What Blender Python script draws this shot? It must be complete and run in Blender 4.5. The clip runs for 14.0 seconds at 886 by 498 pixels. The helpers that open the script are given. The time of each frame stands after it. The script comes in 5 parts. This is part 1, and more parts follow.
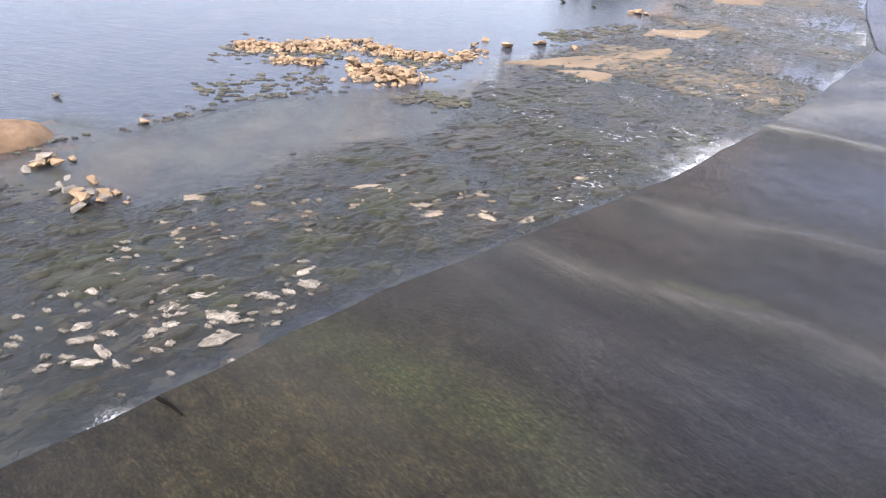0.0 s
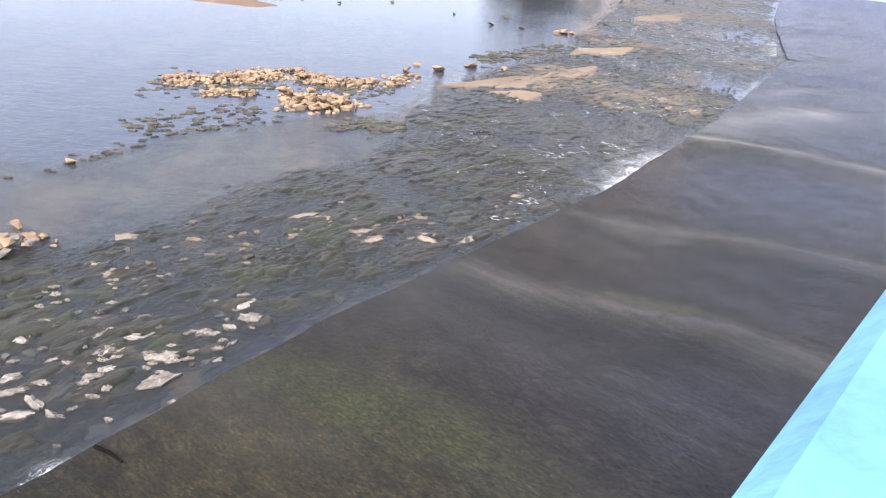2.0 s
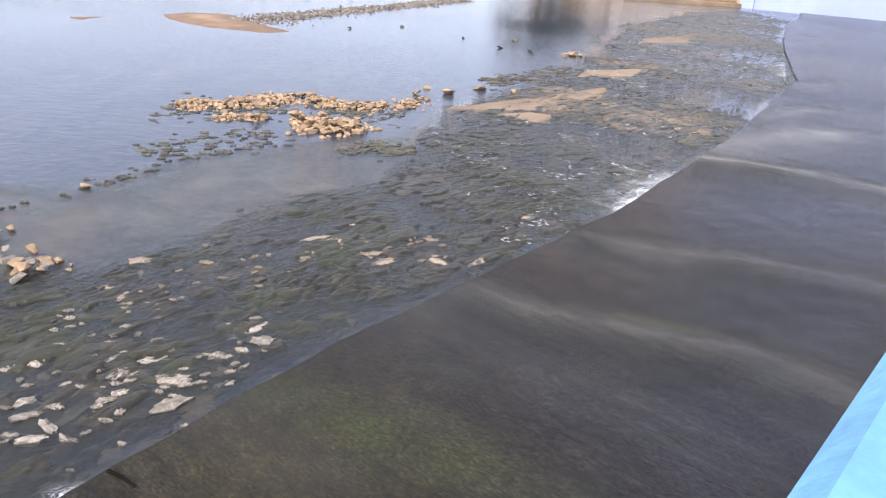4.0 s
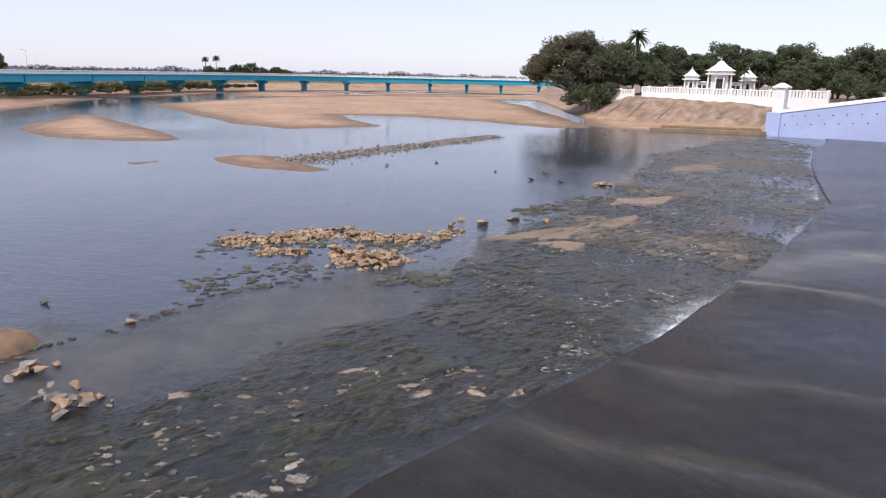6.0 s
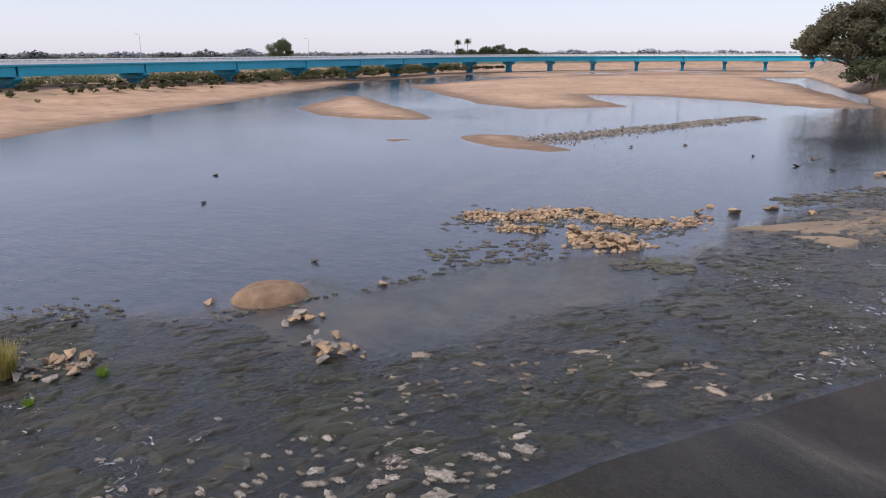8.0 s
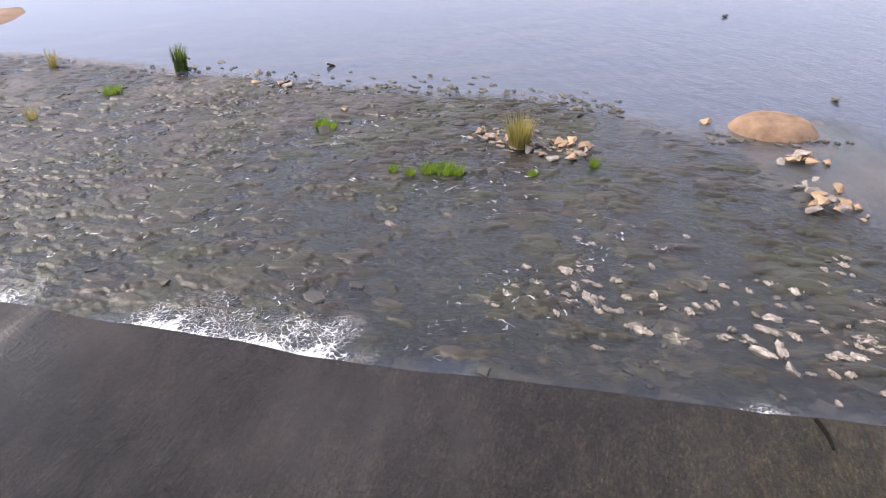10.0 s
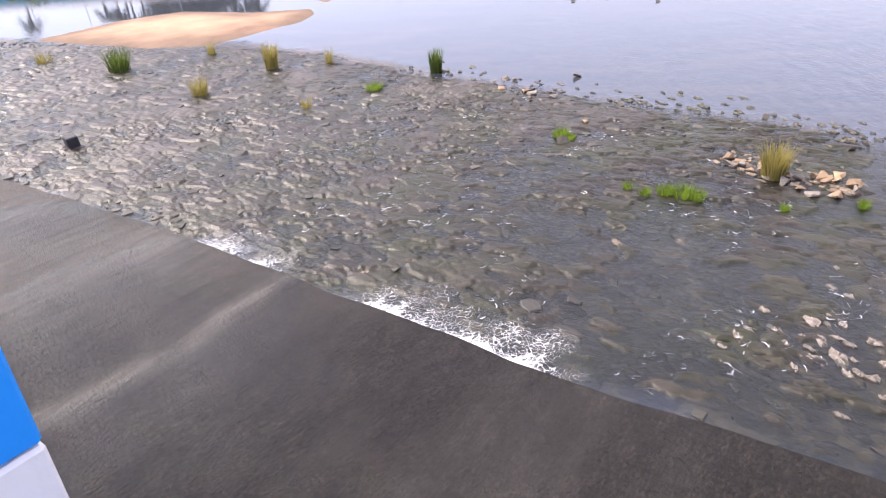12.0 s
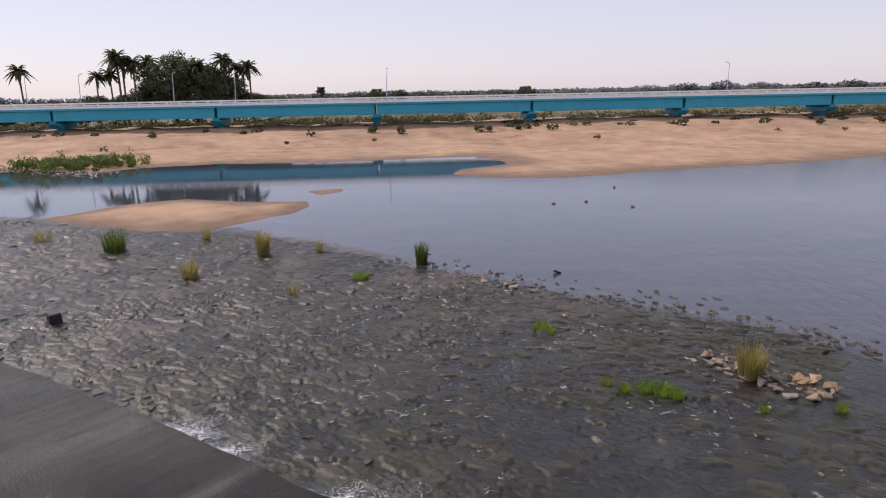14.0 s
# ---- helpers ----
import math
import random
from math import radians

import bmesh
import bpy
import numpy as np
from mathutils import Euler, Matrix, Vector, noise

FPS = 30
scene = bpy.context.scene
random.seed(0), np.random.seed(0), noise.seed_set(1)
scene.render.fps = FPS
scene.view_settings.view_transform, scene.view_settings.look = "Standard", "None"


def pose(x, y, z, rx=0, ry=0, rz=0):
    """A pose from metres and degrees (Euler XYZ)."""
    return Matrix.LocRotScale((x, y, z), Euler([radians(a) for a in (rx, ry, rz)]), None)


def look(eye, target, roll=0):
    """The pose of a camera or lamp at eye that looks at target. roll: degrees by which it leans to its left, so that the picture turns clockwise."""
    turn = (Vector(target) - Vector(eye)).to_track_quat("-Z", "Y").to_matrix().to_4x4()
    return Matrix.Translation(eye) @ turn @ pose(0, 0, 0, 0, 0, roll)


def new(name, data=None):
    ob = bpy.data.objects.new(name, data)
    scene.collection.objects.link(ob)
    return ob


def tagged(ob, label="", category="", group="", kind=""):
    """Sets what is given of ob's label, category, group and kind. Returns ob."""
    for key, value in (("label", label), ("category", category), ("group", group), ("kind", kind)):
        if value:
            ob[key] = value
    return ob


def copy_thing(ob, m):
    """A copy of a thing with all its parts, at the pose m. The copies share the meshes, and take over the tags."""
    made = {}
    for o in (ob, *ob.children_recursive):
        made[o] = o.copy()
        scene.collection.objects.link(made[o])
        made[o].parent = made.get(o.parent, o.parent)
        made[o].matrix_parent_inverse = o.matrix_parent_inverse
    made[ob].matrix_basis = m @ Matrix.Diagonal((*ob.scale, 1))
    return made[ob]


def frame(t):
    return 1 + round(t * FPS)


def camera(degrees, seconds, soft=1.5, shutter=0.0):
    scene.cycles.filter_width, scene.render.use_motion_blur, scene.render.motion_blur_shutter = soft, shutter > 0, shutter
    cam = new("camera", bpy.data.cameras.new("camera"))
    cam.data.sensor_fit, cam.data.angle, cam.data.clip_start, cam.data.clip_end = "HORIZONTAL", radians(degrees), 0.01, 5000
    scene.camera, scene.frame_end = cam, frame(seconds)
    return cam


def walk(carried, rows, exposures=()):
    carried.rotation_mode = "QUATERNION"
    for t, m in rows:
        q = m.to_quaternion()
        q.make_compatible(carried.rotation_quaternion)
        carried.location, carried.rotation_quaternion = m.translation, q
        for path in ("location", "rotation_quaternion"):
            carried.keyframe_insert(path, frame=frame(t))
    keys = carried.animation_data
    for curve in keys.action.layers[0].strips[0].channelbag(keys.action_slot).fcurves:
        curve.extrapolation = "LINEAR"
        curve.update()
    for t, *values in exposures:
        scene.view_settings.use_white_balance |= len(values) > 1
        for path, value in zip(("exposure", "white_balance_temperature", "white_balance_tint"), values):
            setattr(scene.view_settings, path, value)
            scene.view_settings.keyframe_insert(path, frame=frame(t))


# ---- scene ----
cam = camera(65.86, 14.0, soft=1.1)
# seconds, place in metres, then heading to the left, pitch up and lean in degrees
PATH = [
    (0.0, 0.131, 0.181, 7.381, -8.11, -28.76, 5.30),
    (0.5, 0.204, 0.171, 7.371, -7.43, -28.73, 5.17),
    (1.0, 0.223, 0.161, 7.391, -10.24, -29.16, 6.12),
    (1.5, 0.201, 0.129, 7.455, -12.23, -27.81, 5.33),
    (2.0, 0.228, 0.078, 7.466, -13.04, -26.57, 4.15),
    (2.5, 0.200, 0.065, 7.475, -13.09, -26.12, 3.72),
    (2.7, 0.207, 0.073, 7.480, -12.72, -25.84, 3.66),
    (4.8, 0.166, 0.067, 7.514, -11.19, -22.72, 2.75),
    (5.0, 0.126, 0.067, 7.546, -10.50, -21.40, 2.17),
    (5.5, 0.160, 0.075, 7.563, -8.88, -17.46, 1.12),
    (6.0, 0.158, 0.047, 7.570, -8.38, -14.29, 1.25),
    (6.5, 0.118, 0.006, 7.542, -5.89, -13.54, 0.85),
    (7.0, 0.088, 0.025, 7.528, -2.26, -13.88, 0.35),
    (7.5, -0.042, 0.007, 7.494, 3.76, -14.63, -0.12),
    (8.0, 0.029, -0.029, 7.524, 11.70, -16.04, -0.20),
    (8.5, -0.007, 0.013, 7.496, 18.40, -17.06, -0.66),
    (9.0, -0.109, -0.099, 7.418, 30.48, -19.61, -0.69),
    (9.2, -0.123, -0.111, 7.381, 36.53, -22.70, -0.97),
    (11.3, -0.319, -0.135, 7.324, 67.07, -31.29, -2.79),
    (11.5, -0.316, -0.127, 7.322, 69.66, -30.69, -3.66),
    (12.0, -0.324, -0.167, 7.358, 74.01, -28.62, -3.80),
    (12.5, -0.304, -0.145, 7.389, 77.64, -25.46, -3.82),
    (13.0, -0.300, -0.093, 7.559, 76.53, -20.35, -3.08),
    (13.5, -0.201, -0.175, 7.447, 76.56, -13.60, -2.90),
    (14.0, -0.174, -0.063, 7.431, 72.02, -13.01, -1.15),
]


def carried_pose(x, y, z, yaw, pitch, lean):
    return pose(x, y, z, 0, 0, yaw) @ pose(0, 0, 0, 90 + pitch) @ pose(0, 0, 0, 0, 0, lean)


walk(cam, [(r[0], carried_pose(*r[1:])) for r in PATH], [(0.0, 1.25, 6400, 10), (1.0, 1.38, 6300, 10), (2.0, 1.25, 6300, 10), (2.5, 1.15, 6320, 10), (4.8, 0.95, 6300, 12), (5.5, 0.68, 6250, 13), (6.0, 0.28, 6200, 13), (6.5, 0.15, 6200, 13), (8.5, 0.16, 6300, 12), (9.0, 0.3, 6450, 11),
     (9.2, 0.5, 6450, 12), (11.3, 1.48, 6600, 18), (12.5, 1.15, 6650, 20), (13.0, 0.9, 6650, 19), (13.5, 0.28, 6650, 18), (14.0, 0.0, 6650, 18)])

# ---- light ----
SUN_EL, SUN_AZ = 50.0, (-0.775, -0.632)
world = bpy.data.worlds.new("sky")
scene.world = world
world.use_nodes = True
wn = world.node_tree.nodes
sky = wn.new("ShaderNodeTexSky")
sky.sky_type = "NISHITA"
sky.sun_disc = False
sky.sun_elevation = radians(SUN_EL)
sky.sun_rotation = math.atan2(SUN_AZ[0], SUN_AZ[1])
sky.air_density, sky.dust_density, sky.ozone_density = 1.0, 0.6, 3.0
wn["Background"].inputs["Strength"].default_value = 0.15
world.node_tree.links.new(sky.outputs[0], wn["Background"].inputs["Color"])
# bright even haze over the clear sky
haze = wn.new("ShaderNodeBackground")
haze.inputs["Color"].default_value = (0.91, 0.87, 1.0, 1)
haze.inputs["Strength"].default_value = 0.80
veil = wn.new("ShaderNodeMixShader")
veil.inputs[0].default_value = 0.68
world.node_tree.links.new(wn["Background"].outputs[0], veil.inputs[1])
world.node_tree.links.new(haze.outputs[0], veil.inputs[2])
world.node_tree.links.new(veil.outputs[0], wn["World Output"].inputs["Surface"])
sun = new("sun", bpy.data.lights.new("sun", "SUN"))
sun.data.energy, sun.data.angle, sun.data.color = 2.9, radians(0.6), (1.0, 0.93, 0.82)
sun.matrix_basis = look((0, 0, 0), (-SUN_AZ[0], -SUN_AZ[1], -math.tan(radians(SUN_EL))))


# ---- materials ----
def nodes_of(name):
    m = bpy.data.materials.new(name)
    m.use_nodes = True
    t = m.node_tree
    return m, t, t.nodes["Principled BSDF"]


def noise_node(t, scale, detail=4.0, rough=0.55, stretch=None, kind="Object"):
    co = t.nodes.new("ShaderNodeTexCoord")
    n = t.nodes.new("ShaderNodeTexNoise")
    n.inputs["Scale"].default_value = scale
    n.inputs["Detail"].default_value = detail
    n.inputs["Roughness"].default_value = rough
    if stretch:
        turn, mp = t.nodes.new("ShaderNodeMapping"), t.nodes.new("ShaderNodeMapping")
        turn.inputs["Rotation"].default_value = (0, 0, radians(stretch[0]))
        mp.inputs["Scale"].default_value = (stretch[1], stretch[2], 1)
        t.links.new(co.outputs[kind], turn.inputs["Vector"])
        t.links.new(turn.outputs[0], mp.inputs["Vector"])
        t.links.new(mp.outputs[0], n.inputs["Vector"])
    else:
        t.links.new(co.outputs[kind], n.inputs["Vector"])
    return n.outputs["Fac"]


def ramp(t, fac, stops):
    r = t.nodes.new("ShaderNodeValToRGB")
    e = r.color_ramp.elements
    while len(e) < len(stops):
        e.new(0.5)
    for k, (p, c) in zip(e, stops):
        k.position = p
        k.color = (*c, 1) if len(c) == 3 else c
    t.links.new(fac, r.inputs["Fac"])
    return r.outputs["Color"]


def mix(t, fac, a, b, how="MIX"):
    n = t.nodes.new("ShaderNodeMix")
    n.data_type, n.blend_type = "RGBA", how
    for socket, v in ((n.inputs[0], fac), (n.inputs[6], a), (n.inputs[7], b)):
        if isinstance(v, (int, float)):
            socket.default_value = v
        elif isinstance(v, tuple):
            socket.default_value = (*v, 1)
        else:
            t.links.new(v, socket)
    return n.outputs[2]


def bump(t, height, strength, distance, under=None):
    b = t.nodes.new("ShaderNodeBump")
    b.inputs["Strength"].default_value = strength
    b.inputs["Distance"].default_value = distance
    t.links.new(height, b.inputs["Height"])
    if under:
        t.links.new(under, b.inputs["Normal"])
    return b.outputs[0]


def attribute(t, name):
    a = t.nodes.new("ShaderNodeAttribute")
    a.attribute_name = name
    return a.outputs["Fac"]


def surface(name, dark, light, scale=3.0, rough=0.8, fine=25.0, relief=0.01, metal=0.0, vary=0.0, spec=0.5, olive=False):
    """A mottled solid: two colours mixed by coarse and fine grain, with fine relief."""
    m, t, p = nodes_of(name)
    coarse, grain = noise_node(t, scale), noise_node(t, fine, 3)
    c = mix(t, 0.35, ramp(t, coarse, [(0.3, dark), (0.7, light)]), ramp(t, grain, [(0.3, dark), (0.7, light)]))
    if olive:
        c = mix(t, ramp(t, noise_node(t, 0.22, 4), [(0.42, (0, 0, 0)), (0.68, (0.75, 0.75, 0.75))]), c, (0.075, 0.080, 0.040))
    if vary:
        info = t.nodes.new("ShaderNodeObjectInfo")
        geo = t.nodes.new("ShaderNodeNewGeometry")
        add = t.nodes.new("ShaderNodeMath")
        add.operation = "ADD"
        t.links.new(info.outputs["Random"], add.inputs[0])
        t.links.new(geo.outputs["Random Per Island"], add.inputs[1])
        fr = t.nodes.new("ShaderNodeMath")
        fr.operation = "FRACT"
        t.links.new(add.outputs[0], fr.inputs[0])
        c = mix(t, 1.0, c, ramp(t, fr.outputs[0], [(0.0, (1 - vary,) * 3), (1.0, (1 + vary * 0.6,) * 3)]), "MULTIPLY")
    t.links.new(c, p.inputs["Base Color"])
    p.inputs["Roughness"].default_value = rough
    p.inputs["Metallic"].default_value = metal
    p.inputs["Specular IOR Level"].default_value = spec
    if relief:
        t.links.new(bump(t, grain, 0.6, relief), p.inputs["Normal"])
    return m


def water_material():
    m, t, p = nodes_of("river_water")
    t.nodes.remove(p)
    out = t.nodes["Material Output"]
    big = noise_node(t, 0.9, 3, 0.5, (20, 1.0, 2.6))
    small = noise_node(t, 5.0, 2, 0.5, (10, 1.0, 2.0))
    calm = noise_node(t, 0.05, 2)
    shoal = attribute(t, "shoal")
    rush = mix(t, 0.5, noise_node(t, 9.0, 4, 0.7, (-127, 0.75, 1.5)), noise_node(t, 3.2, 3, 0.6, (-127, 0.6, 1.5)))
    rough = t.nodes.new("ShaderNodeMath")
    rough.operation = "MULTIPLY"
    t.links.new(rush, rough.inputs[0])
    t.links.new(shoal, rough.inputs[1])
    breeze = attribute(t, "breeze")
    soft = []
    for source in (small, big):
        q = t.nodes.new("ShaderNodeMath")
        q.operation = "MULTIPLY"
        t.links.new(source, q.inputs[0])
        t.links.new(breeze, q.inputs[1])
        soft.append(q.outputs[0])
    n = bump(t, rough.outputs[0], 0.9, 0.07, bump(t, soft[0], 0.4, 0.03, bump(t, soft[1], 0.30, 0.06)))
    fres = t.nodes.new("ShaderNodeFresnel")
    fres.inputs["IOR"].default_value = 1.38
    t.links.new(n, fres.inputs["Normal"])
    gloss = t.nodes.new("ShaderNodeBsdfGlossy")
    gloss.inputs["Roughness"].default_value = 0.04
    gloss.inputs["Color"].default_value = (0.95, 0.97, 1.0, 1)
    t.links.new(n, gloss.inputs["Normal"])
    clear = t.nodes.new("ShaderNodeBsdfTransparent")
    clear.inputs["Color"].default_value = (0.74, 0.76, 0.68, 1)
    murk = t.nodes.new("ShaderNodeBsdfDiffuse")
    t.links.new(ramp(t, calm, [(0.35, (0.060, 0.080, 0.130)), (0.65, (0.082, 0.100, 0.140))]), murk.inputs["Color"])
    body = t.nodes.new("ShaderNodeMixShader")
    thick = t.nodes.new("ShaderNodeMapRange")
    thick.inputs["To Min"].default_value = 0.50
    thick.inputs["To Max"].default_value = 0.04
    t.links.new(shoal, thick.inputs["Value"])
    t.links.new(thick.outputs[0], body.inputs[0])
    t.links.new(clear.outputs[0], body.inputs[1])
    t.links.new(murk.outputs[0], body.inputs[2])
    top = t.nodes.new("ShaderNodeMixShader")
    t.links.new(fres.outputs[0], top.inputs[0])
    t.links.new(body.outputs[0], top.inputs[1])
    t.links.new(gloss.outputs[0], top.inputs[2])
    t.links.new(top.outputs[0], out.inputs["Surface"])
    return m


def ground_material():
    m, t, p = nodes_of("sand_and_silt")
    coarse, grain, mid = noise_node(t, 0.06, 5), noise_node(t, 9.0, 3), noise_node(t, 0.6, 4)
    dry = mix(t, 0.4, ramp(t, coarse, [(0.3, (0.37, 0.235, 0.140)), (0.7, (0.50, 0.335, 0.215))]),
              ramp(t, mid, [(0.3, (0.29, 0.180, 0.105)), (0.7, (0.53, 0.355, 0.23))]))
    wet = ramp(t, mid, [(0.3, (0.15, 0.095, 0.06)), (0.7, (0.21, 0.135, 0.085))])
    cell = t.nodes.new("ShaderNodeTexVoronoi")
    cell.inputs["Scale"].default_value = 4.5
    cow = t.nodes.new("ShaderNodeTexCoord")
    t.links.new(cow.outputs["Object"], cell.inputs["Vector"])
    bw = t.nodes.new("ShaderNodeRGBToBW")
    t.links.new(cell.outputs["Color"], bw.inputs[0])
    silt = mix(t, 0.5, ramp(t, mid, [(0.3, (0.040, 0.040, 0.030)), (0.7, (0.10, 0.095, 0.070))]), ramp(t, bw.outputs[0], [(0.2, (0.030, 0.030, 0.025)), (0.8, (0.13, 0.12, 0.095))]))
    c = mix(t, attribute(t, "dry"), wet, dry)
    c = mix(t, attribute(t, "sunk"), c, silt)
    earth = ramp(t, mid, [(0.3, (0.13, 0.09, 0.062)), (0.7, (0.36, 0.26, 0.185))])
    c = mix(t, attribute(t, "earth"), c, earth)
    c = mix(t, attribute(t, "pale_silt"), c, ramp(t, mid, [(0.3, (0.13, 0.145, 0.115)), (0.7, (0.25, 0.25, 0.20))]))
    band = noise_node(t, 0.22, 5, 0.6, (15, 2.2, 0.5))
    red = mix(t, attribute(t, "ridge"), c, ramp(t, mid, [(0.3, (0.16, 0.09, 0.055)), (0.7, (0.40, 0.24, 0.15))]))
    c = mix(t, ramp(t, band, [(0.42, (0, 0, 0)), (0.62, (0.75, 0.75, 0.75))]), c, red)
    scrub = ramp(t, noise_node(t, 0.25, 5), [(0.35, (0.055, 0.062, 0.025)), (0.65, (0.17, 0.14, 0.07))])
    c = mix(t, attribute(t, "scrub"), c, scrub)
    t.links.new(c, p.inputs["Base Color"])
    p.inputs["Roughness"].default_value = 0.9
    t.links.new(bump(t, grain, 0.5, 0.02, bump(t, mid, 0.5, 0.15)), p.inputs["Normal"])
    return m


def apron_material():
    m, t, p = nodes_of("wet_concrete_sheet_flow")
    stain, grain = noise_node(t, 0.5, 5), noise_node(t, 7.0, 4)
    streak = noise_node(t, 1.0, 5, 0.65, (-127, 0.5, 4.0))
    base = mix(t, 0.5, ramp(t, stain, [(0.3, (0.009, 0.008, 0.008)), (0.7, (0.030, 0.027, 0.025))]),
               ramp(t, streak, [(0.3, (0.024, 0.022, 0.020)), (0.7, (0.038, 0.034, 0.031))]))
    # light and dark of the ripples put into the base colour
    ripple_mottle = noise_node(t, 2.6, 6, 0.7, (-127, 0.7, 1.4))
    base = mix(t, 0.55, base, ramp(t, ripple_mottle, [(0.35, (0.006, 0.006, 0.006)), (0.5, (0.016, 0.015, 0.016)), (0.68, (0.046, 0.042, 0.040))]))
    # violet tint, with blue standing in for sky reflected in the deeper water
    base = mix(t, attribute(t, "violet_sky_tint"), base, ramp(t, streak, [(0.35, (0.018, 0.022, 0.038)), (0.65, (0.046, 0.050, 0.078))]))
    base = mix(t, attribute(t, "olive"), base, ramp(t, ripple_mottle, [(0.35, (0.030, 0.027, 0.010)), (0.65, (0.088, 0.076, 0.030))]))
    base = mix(t, attribute(t, "algae"), base, ramp(t, grain, [(0.3, (0.040, 0.078, 0.022)), (0.7, (0.095, 0.098, 0.034))]))
    pale = mix(t, 0.6, (0.135, 0.125, 0.10), ramp(t, streak, [(0.3, (0.06, 0.057, 0.047)), (0.7, (0.25, 0.238, 0.212))]))
    # finer ripple contrast, multiplied into the colour as well
    ripple_speck = noise_node(t, 13.0, 6, 0.75, (-127, 0.7, 1.7))
    base = mix(t, 1.0, base, ramp(t, ripple_speck, [(0.36, (0.20, 0.185, 0.16)), (0.52, (0.54, 0.50, 0.45)), (0.66, (1.15, 1.08, 1.0))]), "MULTIPLY")
    # pale colour for aerated water and for the sky mirrored on the wave ridges
    base = mix(t, attribute(t, "aerated_sheen"), base, pale)
    t.links.new(base, p.inputs["Base Color"])
    p.inputs["Roughness"].default_value = 0.10
    p.inputs["IOR"].default_value = 1.33
    p.inputs["Specular IOR Level"].default_value = 0.42
    ripple = noise_node(t, 2.2, 4, 0.6, (-127, 0.8, 2.6))
    tiny = noise_node(t, 7.0, 3, 0.6, (-110, 2.4, 0.8))
    fleck = noise_node(t, 16.0, 3, 0.6, (-127, 0.8, 1.8))
    crease = noise_node(t, 5.0, 5, 0.7, (-127, 0.35, 3.0))
    t.links.new(bump(t, fleck, 1.0, 0.035, bump(t, crease, 0.7, 0.045, bump(t, tiny, 0.8, 0.05, bump(t, ripple, 0.4, 0.08)))), p.inputs["Normal"])
    return m


def foam_material():
    m, t, p = nodes_of("white_foam")
    p.inputs["Base Color"].default_value = (0.82, 0.84, 0.86, 1)
    p.inputs["Roughness"].default_value = 0.6
    n = noise_node(t, 9.0, 8, 0.8, (-127, 0.6, 1.3))
    froth = attribute(t, "froth")
    co = t.nodes.new("ShaderNodeTexCoord")
    warp = t.nodes.new("ShaderNodeTexNoise")
    warp.inputs["Scale"].default_value = 3.0
    t.links.new(co.outputs["Object"], warp.inputs["Vector"])
    bend = t.nodes.new("ShaderNodeVectorMath")
    bend.operation = "MULTIPLY_ADD"
    bend.inputs[1].default_value = (0.45, 0.45, 0.0)
    t.links.new(warp.outputs["Color"], bend.inputs[0])
    t.links.new(co.outputs["Object"], bend.inputs[2])
    net = t.nodes.new("ShaderNodeTexVoronoi")
    net.feature = "DISTANCE_TO_EDGE"
    net.inputs["Scale"].default_value = 10.0
    t.links.new(bend.outputs[0], net.inputs["Vector"])

    def calc(how, a_, b_):
        q = t.nodes.new("ShaderNodeMath")
        q.operation = how
        for socket, v_ in zip(q.inputs, (a_, b_)):
            if isinstance(v_, (int, float)):
                socket.default_value = v_
            else:
                t.links.new(v_, socket)
        return q.outputs[0]

    thread = calc("SUBTRACT", calc("MULTIPLY", calc("MULTIPLY", froth, n), 0.42), net.outputs["Distance"])
    solid = calc("SUBTRACT", calc("ADD", n, froth), 0.82)
    both = calc("MAXIMUM", calc("MULTIPLY", thread, 16.0), calc("MULTIPLY", solid, 5.0))
    t.links.new(ramp(t, both, [(0.0, (0, 0, 0)), (0.7, (0.85, 0.85, 0.85))]), p.inputs["Alpha"])
    return m


def painted(name, colour, rough=0.5, grime=0.25, scale=1.5):
    m, t, p = nodes_of(name)
    d = tuple(c * (1 - grime) for c in colour)
    c = mix(t, 0.3, ramp(t, noise_node(t, scale, 5), [(0.3, d), (0.65, colour)]), ramp(t, noise_node(t, scale * 14, 3), [(0.3, d), (0.7, colour)]))
    t.links.new(c, p.inputs["Base Color"])
    p.inputs["Roughness"].default_value = rough
    t.links.new(bump(t, noise_node(t, 30, 4), 0.35, 0.01), p.inputs["Normal"])
    return m


def leaf_material(name, dark, light):
    m, t, p = nodes_of(name)
    geo = t.nodes.new("ShaderNodeNewGeometry")
    c = mix(t, 0.5, ramp(t, geo.outputs["Random Per Island"], [(0.0, dark), (1.0, light)]), ramp(t, noise_node(t, 0.35, 3), [(0.3, dark), (0.7, light)]))
    t.links.new(c, p.inputs["Base Color"])
    p.inputs["Roughness"].default_value = 0.6
    p.inputs["Specular IOR Level"].default_value = 0.25
    glow = t.nodes.new("ShaderNodeBsdfTranslucent")
    t.links.new(c, glow.inputs["Color"])
    both = t.nodes.new("ShaderNodeMixShader")
    both.inputs[0].default_value = 0.5
    t.links.new(p.outputs[0], both.inputs[1])
    t.links.new(glow.outputs[0], both.inputs[2])
    t.links.new(both.outputs[0], t.nodes["Material Output"].inputs["Surface"])
    return m


